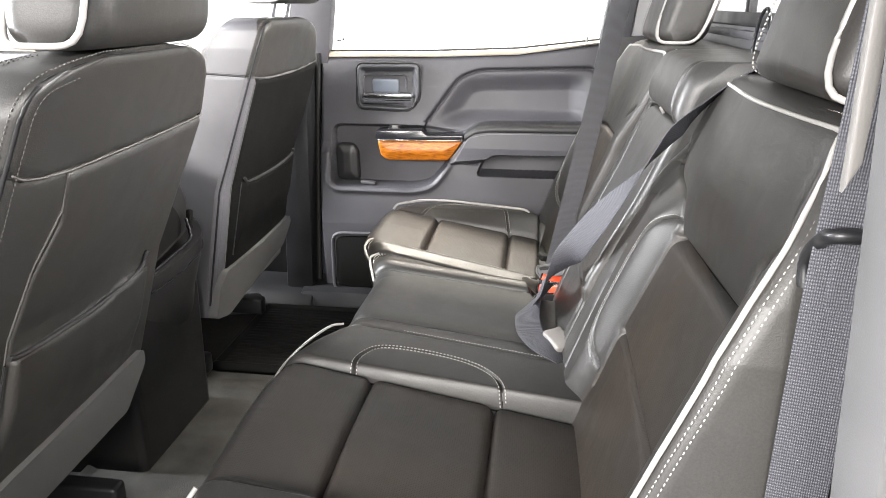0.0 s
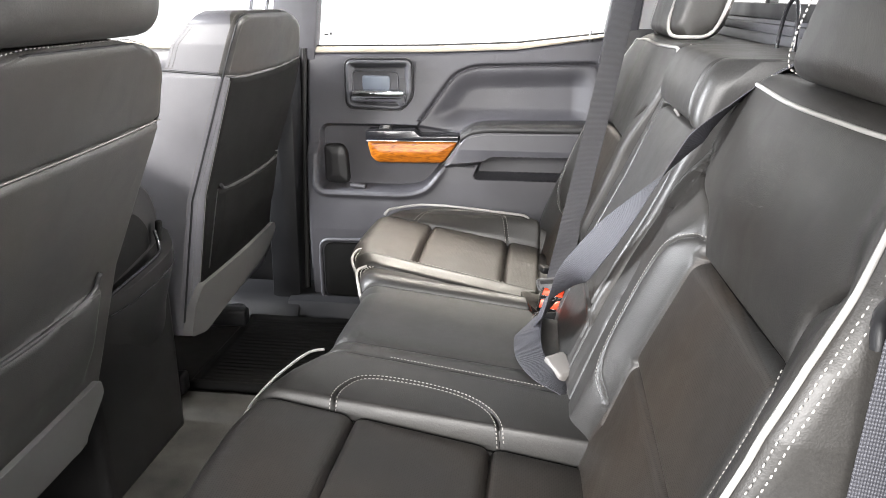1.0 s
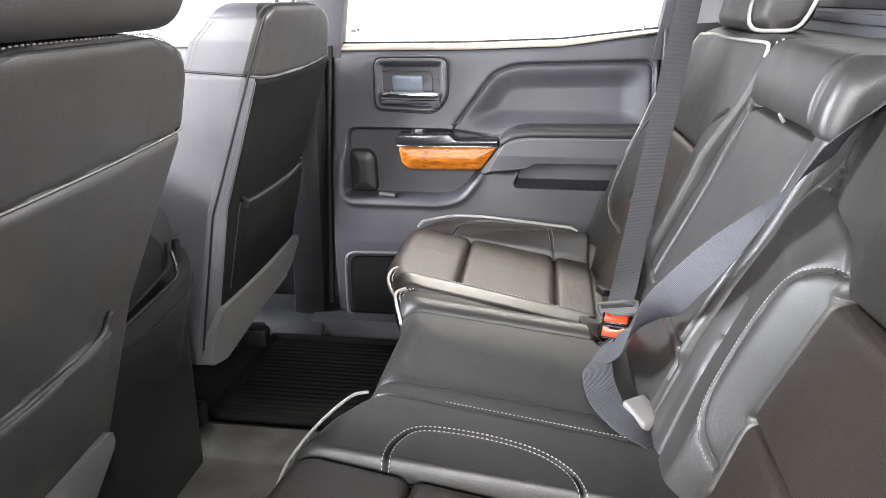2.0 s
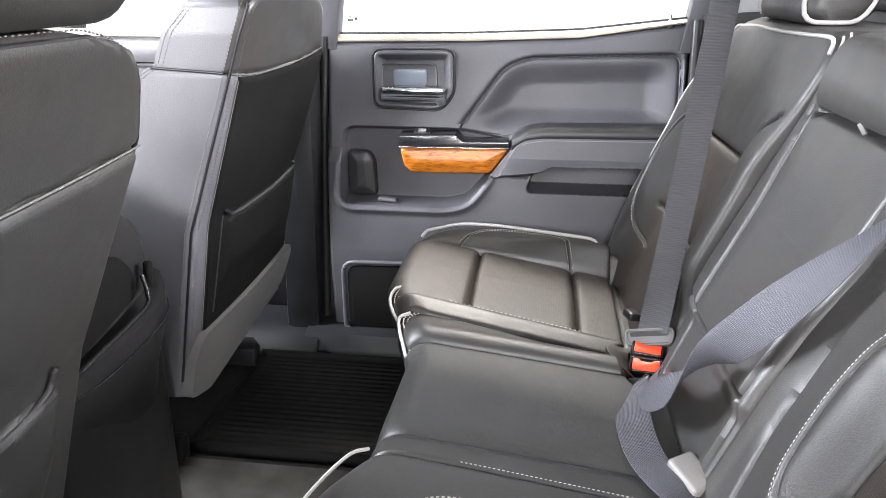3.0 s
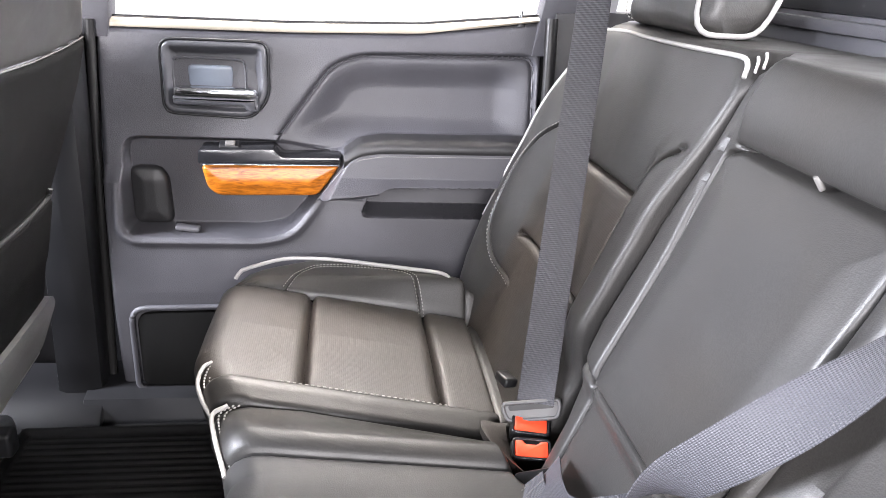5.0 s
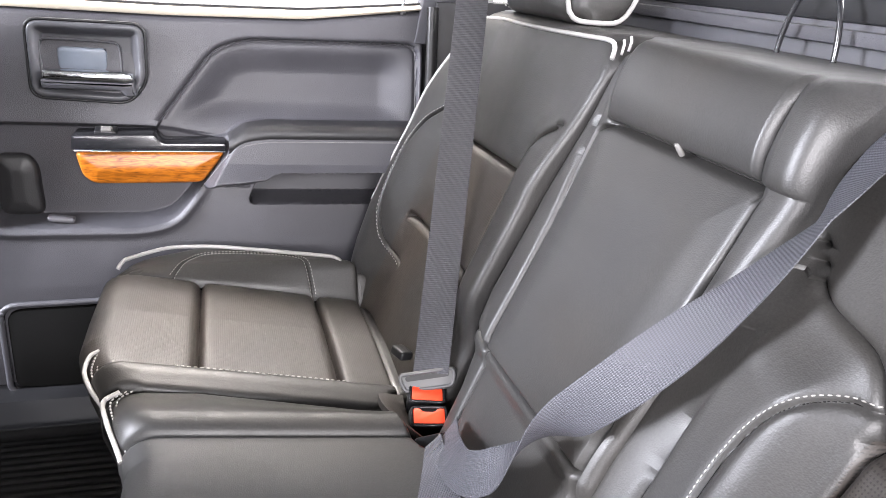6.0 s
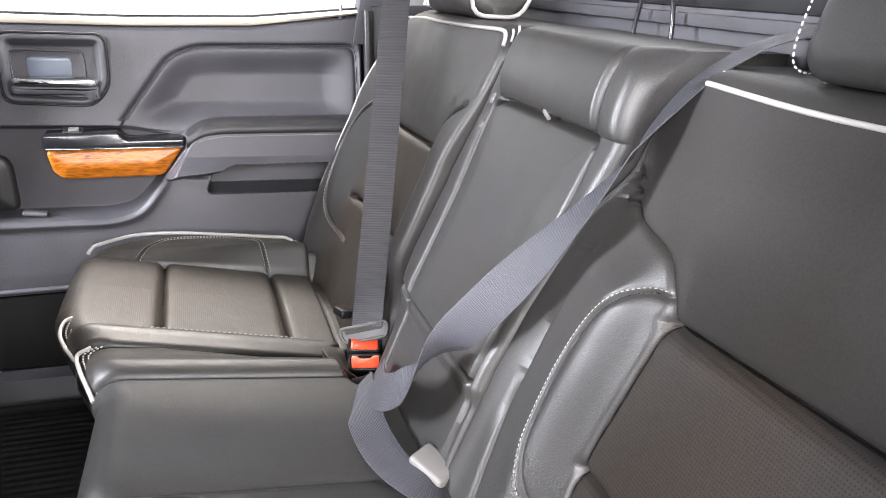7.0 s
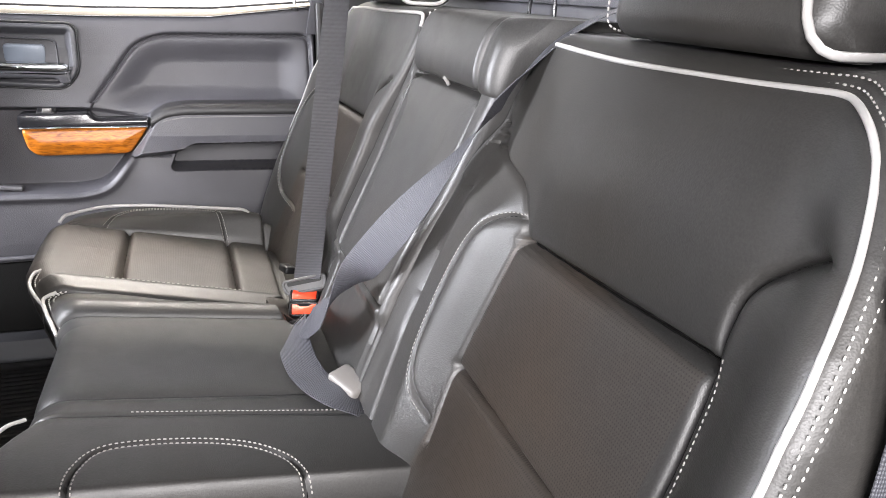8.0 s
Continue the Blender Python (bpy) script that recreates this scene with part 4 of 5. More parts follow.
for pts in (NEAR_SEAM, [(0.977, 0.577), (0.80, 0.583), (0.672, 0.588)], [(0.986, 0.428), (0.66, 0.420)], NEAR_OUT[:40]):
    seam_shade_on(on_back, back_near, pts, seat_wide)
seam_shade_on(on_back, back_near, NEAR_ARC, seat_wide, 0.0010)
ring = np.vstack([MIDPANEL, MIDPANEL[:1]])
seam_shade_on(on_back, back_mid, ring, seat_wide)
for pts in ([(1.413, 0.424), (1.440, 0.430)], [(1.158, 0.428), (1.152, 0.32)], [(1.156, 0.785), (1.158, 0.712)], curve([(1.445, 0.79), (1.450, 0.70), (1.432, 0.58), (1.410, 0.44)])):
    seam_shade_on(on_back, back_mid, pts, seat_wide, 0.0011)
for pts in (FAR_SEAM, [(1.557, 0.608), (1.85, 0.602)], [(1.556, 0.455), (1.84, 0.450)]):
    seam_shade_on(on_back, back_far, pts, seat_far)
seam_shade_on(on_back, back_far, FAR_ARC, seat_far, 0.0009)
seam_shade_on(on_cushion, cushion_near, [(-0.36, 0.968), (0.05, 0.968)], seat_wide)
for x in (-0.236, -0.044):
    seam_shade_on(on_cushion, cushion_near, [(x, 0.675), (x, 0.960)], seat_wide)
seam_shade_on(on_cushion, cushion_near, ARCH_NEAR, seat_wide, 0.0010)
seam_shade_on(on_cushion, cushion_near, SEAM_NEAR[4:], seat_wide, 0.0011)
seam_shade_on(on_cushion, cushion_near, [(-0.31, 1.400), (-0.01, 1.400)], seat_wide, 0.0011)
for y in (1.548, 1.850):
    seam_shade_on(on_cushion, cushion_far, [(-0.37, y), (0.015, y)], seat_far)
for x in (-0.252, -0.060):
    seam_shade_on(on_cushion, cushion_far, [(x, 1.556), (x, 1.842)], seat_far)
seam_shade_on(on_cushion, cushion_far, ARCH_FAR, seat_far, 0.0009)
stitches("stitching", on_back(back_near, beside(NEAR_ARC, 0.005), 0.0008), THREAD, seat_wide, 0.0036, 0.0018, 0.0006)
stitches("stitching", on_back(back_near, beside(NEAR_OUT[38:], -0.014), 0.0012), THREAD, seat_wide, 0.0036, 0.0018, 0.0006)
stitches("stitching", on_back(back_far, beside(FAR_SEAM[20:42], -0.004), 0.0008), THREAD, seat_far, 0.0042, 0.0022, 0.0008)
stitches("stitching", on_back(back_far, beside(FAR_ARC, 0.005), 0.0008), THREAD, seat_far, 0.005, 0.003, 0.0009)


def rim_line(face, pts, d_rim, r, lift=0.001):
    l3 = on_back(face, pts)
    l3[:, 0] += shed(np.full(len(l3), d_rim), r) - lift
    return l3


npipe = curve([(1.060, 0.781), (0.928, 0.776), (0.770, 0.777), (0.705, 0.779), (0.668, 0.779), (0.638, 0.769), (0.617, 0.752), (0.600, 0.728), (0.585, 0.695), (0.571, 0.65), (0.563, 0.60), (0.556, 0.50), (0.556, 0.38), (0.556, 0.28)])
r_near = 0.030 - 0.014 * smooth(0.25, 0.75, (npipe[:, 0] - 0.60) / 0.50)
np3 = rim_line(back_near, npipe, 0.012, r_near)
tube("piping", np3, 0.0027, WHITE_VINYL, seat_wide, "white piping")
for off, out in ((0.0075, 0.0070), (0.0150, 0.0095)):
    q = np3.copy()
    wrap = smooth(0.66, 0.60, npipe[:, 0])
    q[:, 0] += off
    q[:, 1] -= wrap * out
    q[:, 2] += (1 - wrap) * off * 0.75
    stitches("stitching", q, THREAD, seat_wide, 0.0036, 0.0024, 0.0008)
fpipe = curve([(1.470, 0.776), (1.477, 0.790), (1.497, 0.796), (1.57, 0.795), (1.755, 0.792), (1.87, 0.791), (1.918, 0.778), (1.950, 0.70), (1.980, 0.60), (1.995, 0.50), (1.998, 0.43)])
r_far = 0.012 + 0.018 * smooth(0.25, 0.75, (fpipe[:, 0] - 1.487) / 0.46)
tube("piping", rim_line(back_far, fpipe, 0.010, r_far), 0.0030, WHITE_VINYL, seat_far, "white piping")
for k in (0.012, 0.021):
    l3 = rim_line(back_far, fpipe[:30], 0.012, r_far[:30])
    l3[:, 0] += k
    l3[:, 2] += k * 0.5
    tube("piping", l3[:16], 0.0018, WHITE_VINYL, seat_far, "white topstitch")
# pull loop under the pillow of the middle backrest
box("pull_tab", (0.216, 1.274, 0.714), (0.015, 0.010, 0.006), BUCKLE_GREY, seat_wide, 0.002, (0, 55, -30), "small grey pull tab")


def headrest(parent, y0, y1, near_side, x0=0.245, z0=0.800, z1=0.99, depth=0.105, rake=0.30, sunk=False):
    """A padded headrest: a rounded block with a side panel framed in white piping."""
    v, w = steps(0, 1, 30, 0.12), steps(0, 1, 26, 0.15)
    V, W = np.meshgrid(v, w, indexing="ij")
    y = y0 + (y1 - y0) * V
    z = z0 + (z1 - z0) * W
    d = rim(np.minimum(y - y0, y1 - y), np.minimum(z - z0, z1 - z), 0.03)
    xf = x0 + rake * (z - z0) + shed(d, 0.03) - 0.012 * np.sin(np.pi * V) * np.sin(np.pi * W)
    xb = x0 + depth + rake * (z - z0) - shed(d, 0.03) + 0.008 * np.sin(np.pi * V)
    body = slab("headrest", np.stack([xf, y, z], -1), np.stack([xb, y, z], -1), LEATHER, parent, "leather headrest")
    ys = y0 - 0.001 if near_side else y1 + 0.001
    ring = []
    for ang in np.linspace(0, 2 * np.pi, 48, endpoint=False):
        c, s = np.cos(ang), np.sin(ang)
        k = (abs(c) ** 5 + abs(s) ** 5) ** (-1 / 5)
        zz = (z0 + z1) / 2 + 0.5 * (z1 - z0 - 0.01) * k * s
        u = 0.5 + 0.5 * max(-1.0, min(1.0, k * c))
        lean = max(0.0, 1 - u / 0.28)
        ring.append((x0 - 0.003 + (depth - 0.010) * u + rake * (zz - z0), (ys + 0.030 * (1 - math.sqrt(1 - lean * lean))) if near_side else ys - 0.004, zz))
    tube("piping", ring, 0.0036, WHITE_VINYL, body, "white piping", closed=True)
    zs_ = np.linspace(z0 + 0.025, z1 - 0.03, 30)
    stitches("stitching", np.stack([x0 + 0.0022 + rake * (zs_ - z0), np.full(30, y0 + 0.040), zs_], -1), THREAD, body, 0.0045, 0.002, 0.0009)
    stitches("stitching", [(px_, y1 - 0.004, pz_) for px_, _, pz_ in ring], THREAD, body, 0.0045, 0.0015, 0.0011)
    for y in () if sunk else (y0 + 0.33 * (y1 - y0), y0 + 0.67 * (y1 - y0)):
        tube("post", [(x0 + depth / 2, y, z0 + 0.03), (x0 + depth / 2 - 0.02, y, z0 - 0.05)], 0.006, CHROME, body, "chrome headrest post")
    return body


headrest(seat_wide, 0.698, 0.972, True, x0=0.262, z0=0.797, sunk=True)
headrest(seat_far, 1.612, 1.880, True, x0=0.238, z0=0.804, z1=1.0, sunk=True)


# ---- front seats and console ----
def front_seat(label, left, right, z1, x_ref, z_ref, slope, low_slope, group, back_mat, side_mat, yoke_line, hem_line, flap, gap, strip):
    """A bucket seat seen from behind. left and right give its outline (z, y); yoke, hem and flap are lines (y, z) on its back."""
    s = thing("front_seat", label, "car seat", group)
    y0, y1 = left[1][0], right[1][0]

    def face(y, z):
        x = np.where(z > z_ref, x_ref + slope * (z - z_ref), x_ref + low_slope * (z - z_ref))
        w = (y - y0) / (y1 - y0)
        return x + 0.010 * (1 - np.clip(2 * w - 1, -1, 1) ** 2)

    def yoke(y):
        return np.interp(y, *zip(*yoke_line))

    z0 = 0.20
    v, w = steps(0, 1, 90, 0.10), steps(z0, z1, 150, 0.05)
    V, Zz = np.meshgrid(v, w, indexing="ij")
    yl, yr = np.interp(Zz, *left), np.interp(Zz, *right)
    Yy = yl + (yr - yl) * V
    d = rim(np.minimum(V, 1 - V) * (yr - yl), np.minimum(z1 - Zz, 1), 0.03)
    xf = face(Yy, Zz) - shed(d, 0.014) + crease(Zz - yoke(Yy), 0.004, -0.006)
    depth = np.interp(Zz, [z0, 0.50, 0.645, 0.675, 0.735, 0.750, 0.756, 0.80, z1], [0.175, 0.156, 0.163, 0.165, 0.150, 0.132, 0.120, 0.118, 0.085])
    f = np.stack([xf, Yy, Zz], -1)
    b = np.stack([face(Yy, Zz) - depth - 0.012 * (1 - (2 * V - 1) ** 2), Yy, Zz], -1)
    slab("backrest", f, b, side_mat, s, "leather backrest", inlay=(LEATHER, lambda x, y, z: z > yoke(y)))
    # back panel below the yoke, laid on the shell
    P, Q = np.meshgrid(steps(0, 1, 60, 0.04), np.linspace(0, 1, 90), indexing="ij")
    za = z0 + 0.03
    yy = y0 + P * (y1 - y0)
    Qz = za + Q * (yoke(yy) - 0.003 - za)
    pl, pr = np.interp(Qz, *left) + np.interp(Qz, *strip), np.interp(Qz, *right) - 0.012
    py = pl + (pr - pl) * P
    Qz = za + Q * (yoke(py) - 0.003 - za)
    hem_z = np.interp(py, *zip(*hem_line[1:-1]))
    within = smooth(hem_line[0][0], hem_line[0][0] + 0.012, py) * smooth(hem_line[-1][0] + 0.012, hem_line[-1][0], py)
    dd = np.minimum(np.minimum(P, 1 - P) * (y1 - y0), (1 - Q) * 0.5)
    bag = 0.012 * smooth(0.004, -0.004, Qz - hem_z) * smooth(0.33, 0.42, Qz) * within
    pf = np.stack([face(py, Qz) - shed(dd, 0.005) + 0.005 + bag, py, Qz], -1)
    pb = pf.copy()
    pb[..., 0] -= 0.03
    slab("back_panel", pf, pb, back_mat, s, "charcoal seat-back panel with a map pocket")
    # pale tube that paints the highlight along the panel's edge seam
    zs_ = np.linspace(z0 + 0.06, float(yoke(y0 + 0.05)) - 0.006, 40)
    ys_ = np.interp(zs_, *left) + np.interp(zs_, *strip)
    tube("seam", np.stack([face(ys_, zs_) + 0.001, ys_ - 0.001, zs_], -1), 0.0012, DARK_THREAD, s, "pale line painting the highlight on the panel's edge")
    # yoke seam with its highlight painted pale, rolled pocket edge and the pocket's side seam
    ya = np.linspace(yoke_line[0][0] + 0.006, yoke_line[-1][0] - 0.004, 50)
    tube("seam", np.stack([face(ya, yoke(ya)) + 0.0005, ya, yoke(ya)], -1), 0.0011, DARK_THREAD, s, "fine pale line painting the highlight on the yoke seam")
    hl = curve(hem_line)
    tube("pocket_hem", np.stack([face(hl[:, 0], hl[:, 1]) + 0.010, hl[:, 0], hl[:, 1]], -1), 0.0036, SOFT_PAD, s, "rolled pocket edge")
    zp = np.linspace(hem_line[0][1] - 0.01, 0.33, 20)
    tube("seam", np.stack([face(np.full(20, hem_line[0][0]), zp) + 0.0055, hem_line[0][0] - 0.01 * np.linspace(0, 1, 20), zp], -1), 0.0014, SOFT_PAD, s)
    # welted seam round the rim of the back with stitching on its outer side
    zw = np.concatenate([np.linspace(z0 + 0.03, z1 - 0.06, 40), np.linspace(z1 - 0.055, z1 - 0.001, 30)])
    ring = np.concatenate([np.c_[np.interp(zw, *left), zw], np.c_[np.interp(zw, *right), zw][::-1]])
    ring = resample(np.c_[ring, np.zeros(len(ring))], 0.006)[:, :2]
    inner = beside(ring, -0.005)
    tube("welt", np.stack([face(inner[:, 0], inner[:, 1]) - 0.0050, inner[:, 0], inner[:, 1]], -1), 0.0026, DARK_PLASTIC, s, "dark welted seam")
    for back_by, out, mt in ((0.013, 0.0006, DARK_THREAD),):
        o = beside(ring, out)
        stitches("stitching", np.stack([face(o[:, 0], o[:, 1]) - back_by, o[:, 0], o[:, 1]], -1), mt, s, 0.004, 0.002, 0.0008)
    o = beside(ring, -0.016)
    stitches("stitching", np.stack([face(o[:, 0], o[:, 1]) + 0.0004, o[:, 0], o[:, 1]], -1)[:int(0.42 * len(o))], DARK_THREAD, s, 0.004, 0.002, 0.0006)
    # seams across and along the sides
    for edge, sg in ((left, -1), (right, 1)):
        xs_ = np.linspace(-0.123, -0.014, 20)
        yy = float(np.interp(0.752, *edge))
        tube("seam", np.stack([face(np.full(20, yy), np.full(20, 0.752)) + xs_, np.full(20, yy), 0.752 - 0.06 * (xs_ + 0.12)], -1), 0.0022, DARK_PLASTIC, s)
        for k in (0.006, 0.014):
            ze = np.linspace(0.500, 0.835, 60)
            ye = np.interp(ze, *edge) + sg * 0.0006
            xe = face(ye, ze) - np.interp(ze, [z0, 0.50, 0.645, 0.675, 0.735, 0.750, 0.756, 0.80, z1], [0.175, 0.156, 0.163, 0.165, 0.150, 0.132, 0.120, 0.118, 0.085]) + k
            stitches("stitching", np.stack([xe, ye, ze], -1), DARK_THREAD, s, 0.004, 0.002, 0.0008)
    # cloth flap along the foot
    flap = rounded(flap, 0.012)
    bm = bmesh.new()
    fr = [bm.verts.new((float(face(np.array(y), np.array(z))) + 0.016, y, z)) for y, z in flap]
    bk = [bm.verts.new((v_.co.x - 0.026, v_.co.y, v_.co.z)) for v_ in fr]
    bm.faces.new(fr)
    bm.faces.new(bk[::-1])
    for i in range(len(fr)):
        j = (i + 1) % len(fr)
        bm.faces.new((fr[i], bk[i], bk[j], fr[j]))
    bmesh.ops.recalc_face_normals(bm, faces=bm.faces)
    part("lower_flap", bm, FLAP, s, "grey cloth flap")
    # seat base and its rails
    xb = float(x_ref - 0.05)
    box("seat_base", (xb - 0.33, (y0 + y1) / 2, 0.24), (0.52, y1 - y0 - 0.02, 0.16), LEATHER, s, 0.05)
    for y in (y0 + 0.06, y1 - 0.06):
        box("rail", (xb - 0.30, y, 0.05), (0.5, 0.035, 0.05), DARK_PLASTIC, s, 0.008)
        box("leg", (xb - 0.22, y, 0.12), (0.06, 0.03, 0.14), DARK_PLASTIC, s, 0.006)
    # headrest
    ymid = (y0 + y1) / 2
    hx, hz = float(face(np.array(ymid), np.array(0.845))) - 0.110, z1 + gap
    headrest(s, ymid - 0.135, ymid + 0.135, True, x0=hx, z0=hz, z1=1.06, depth=0.115, rake=0.15)
    return s


LEFT_FAR, RIGHT_FAR = ([0.2, 0.80, 0.84, 0.852, 0.858], [1.418, 1.416, 1.420, 1.430, 1.450]), ([0.2, 0.3, 0.472, 0.588, 0.678, 0.744, 0.80, 0.825, 0.845, 0.858], [1.900, 1.890, 1.881, 1.884, 1.876, 1.848, 1.795, 1.765, 1.710, 1.640])
LEFT_NEAR, RIGHT_NEAR = ([0.2, 0.72, 0.783, 0.80, 0.814, 0.822, 0.830, 0.838], [0.600, 0.609, 0.612, 0.617, 0.628, 0.645, 0.68, 0.74]), ([0.2, 0.55, 0.736, 0.79, 0.805, 0.82, 0.83, 0.838], [1.040, 1.047, 1.043, 1.012, 0.998, 0.977, 0.945, 0.900])
# side vinyl here carries the side light in its colour
far_front = front_seat("black leather front passenger seat, grey side lightened for the light on it", LEFT_FAR, RIGHT_FAR, 0.858, -0.668, 0.50, 0.37, 0.19, "front seats", PANEL, LIT_SIDE_VINYL,
                       [(1.414, 0.745), (1.47, 0.738), (1.52, 0.735), (1.66, 0.736), (1.75, 0.740), (1.840, 0.747)],
                       [(1.503, 0.513), (1.525, 0.500), (1.563, 0.496), (1.72, 0.495), (1.836, 0.502), (1.840, 0.516)],
                       [(1.882, 0.316), (1.905, 0.29), (1.844, 0.239), (1.743, 0.236), (1.631, 0.216), (1.485, 0.181), (1.420, 0.197), (1.425, 0.268), (1.452, 0.305), (1.66, 0.312)], 0.028,
                       ([0.2, 0.50, 0.74], [0.050, 0.046, 0.026]))
front_seat("black leather driver seat with white-piped headrest", LEFT_NEAR, RIGHT_NEAR, 0.838, -0.607, 0.512, 0.46, 0.30, "front seats", LEATHER, LEATHER,
           [(0.612, 0.728), (0.635, 0.717), (0.66, 0.713), (0.705, 0.711), (0.803, 0.716), (1.043, 0.726)],
           [(0.668, 0.492), (0.690, 0.486), (0.734, 0.485), (0.841, 0.486), (0.955, 0.497), (0.971, 0.524)],
           [(1.010, 0.332), (1.030, 0.297), (0.985, 0.222), (0.928, 0.227), (0.766, 0.216), (0.66, 0.20), (0.612, 0.22), (0.616, 0.29), (0.693, 0.308), (0.82, 0.322)], 0.002,
           ([0.2, 0.40, 0.51, 0.60, 0.664, 0.72], [0.062, 0.066, 0.070, 0.080, 0.105, 0.096]))

box("rail_cover", (-0.845, 1.878, 0.034), (0.11, 0.046, 0.056), PLASTIC, far_front, 0.014, (0, 8, 35), "grey rail end cover")

# centre console
console = thing("center_console", "dark plastic centre console between the front seats", "console")
arch = [(1.095, 0.0), (1.095, 0.575), (1.285, 0.575)] + [(1.285 + 0.105 * math.sin(a), 0.470 + 0.105 * math.cos(a)) for a in np.linspace(0.15, 1.5, 8)] + [(1.395, 0.30), (1.385, 0.0)]
prism("body", arch, "x", -1.5, -0.725, CONSOLE, console, 0.022, segments=4)
prism("lid", rounded([(-1.3, 0.577), (-0.80, 0.577), (-0.785, 0.588), (-0.80, 0.606), (-1.3, 0.612)], 0.012), "y", 1.095, 1.30, LEATHER, console, 0.012, "padded lid")
# rear face: dark plate painting the open bin's shade, raised lip, bowed panel under
prism("bin_shade", rounded([(1.11, 0.395), (1.11, 0.52), (1.29, 0.512), (1.325, 0.475), (1.33, 0.435)], 0.02), "x", -0.728, -0.7185, PANEL, console, 0.002, "dark plate painting the shade inside the open rear bin")
tube("bin_lip", curve([(-0.700, 1.10, 0.402), (-0.694, 1.175, 0.414), (-0.689, 1.29, 0.429), (-0.694, 1.312, 0.445), (-0.702, 1.318, 0.470)]), 0.0035, GLOSS, console, "glossy lip of the bin")
bow = [curve([(-0.722 + dx, 1.10, 0.366 + dz), (-0.700 + dx, 1.20, 0.370 + dz), (-0.690 + dx, 1.29, 0.383 + dz), (-0.692 + dx, 1.355, 0.397 + dz), (-0.715 + dx, 1.388, 0.42 + dz)], 8) for dx, dz in ((-0.012, 0.034), (0.0, 0.028), (0.0, 0.0), (-0.028, -0.09), (-0.05, -0.24))]
bow_front = np.array(bow)
bow_back = bow_front.copy()
bow_back[..., 0] = -0.76
slab("rear_panel", bow_front, bow_back, CONSOLE, console, "bowed lower panel")
tube("trim_edge", bow[2] + np.array([0.0012, 0, 0]), 0.0014, GLOSS, console)
box("latch", (-0.706, 1.340, 0.462), (0.012, 0.012, 0.040), PANEL, console, 0.004, (-12, 0, 0), "grey latch")
prism("lower_tab", rounded([(1.300, 0.160), (1.302, 0.262), (1.365, 0.222), (1.372, 0.175)], 0.006), "x", -0.775, -0.742, CONSOLE, console, 0.004)
tube("tab_edge", [(-0.741, 1.306, 0.262), (-0.741, 1.335, 0.244), (-0.741, 1.362, 0.223)], 0.0018, GLOSS, console)

# floor mats
def ribbed_mat(label, x0, x1, y0, y1, ribbed):
    m = thing("floor_mat", label, "floor mat", "floor mats")
    n = 150
    gx, gy = np.meshgrid(np.linspace(x0, x1, 60), np.linspace(y0, y1, n), indexing="ij")
    d = np.minimum(np.minimum(gx - x0, x1 - gx), np.minimum(gy - y0, y1 - gy))
    z = 0.012 + 0.010 * np.exp(-((d - 0.012) / 0.007) ** 2) - 0.010 * smooth(0.006, 0, d)
    if ribbed:
        z = z + 0.0018 * (np.sin(gy * 2 * np.pi / 0.018) > 0) * smooth(0.03, 0.04, d)
    f = np.stack([gx, gy, z], -1)
    b = f.copy()
    b[..., 2] = 0.001
    slab("mat", f, b, RUBBER if ribbed else MAT_GREY, m)
    return m


ribbed_mat("black ribbed rubber mat on the floor", -0.80, -0.36, 1.53, 1.93, True)
ribbed_mat("dark grey carpet mat on the floor", -0.86, -0.36, 0.62, 1.50, False)

# ---- seat belts ----
far_belt = thing("seat_belt", "grey shoulder belt buckled in at the seat edge", "seat belt", "seat belts")
sb = np.array([(0.055, 1.499, 0.338), (0.222, 1.955, 1.03)])
belt("webbing", np.stack([np.linspace(sb[0, k], sb[1, k], 40) for k in range(3)], 1) + np.c_[np.zeros(40), np.zeros(40), -0.012 * np.sin(np.linspace(0, np.pi, 40))],
     [(-0.55, -0.75, 0.3), (-0.35, -0.9, 0.2)], 0.051, WEBBING, far_belt)
def tongue_plate(parent, m):
    """A latch plate: a rounded frame with a slot that the webbing runs through."""
    t = prism("tongue", rounded([(-0.034, -0.020), (-0.041, -0.004), (-0.040, 0.009), (0.040, 0.009), (0.041, -0.004), (0.034, -0.020)], 0.007, 5), "y", -0.0055, 0.0055, TONGUE, parent, 0.004, "grey latch plate", 3)
    t.matrix_basis = m
    ring = rounded([(-0.033, -0.016), (-0.038, -0.002), (-0.037, 0.007), (0.037, 0.007), (0.038, -0.002), (0.033, -0.016)], 0.006, 6)
    tube("tongue_rim", [(u, -0.005, w) for u, w in ring], 0.0028, TONGUE, t, closed=True)
    prism("slot", rounded([(-0.030, -0.003), (-0.031, 0.004), (0.031, 0.004), (0.030, -0.003)], 0.003), "y", -0.0064, 0.0, CONSOLE, t, 0.0)
    return t


tongue_plate(far_belt, pose(0.052, 1.502, 0.331, -24, -14, -16))


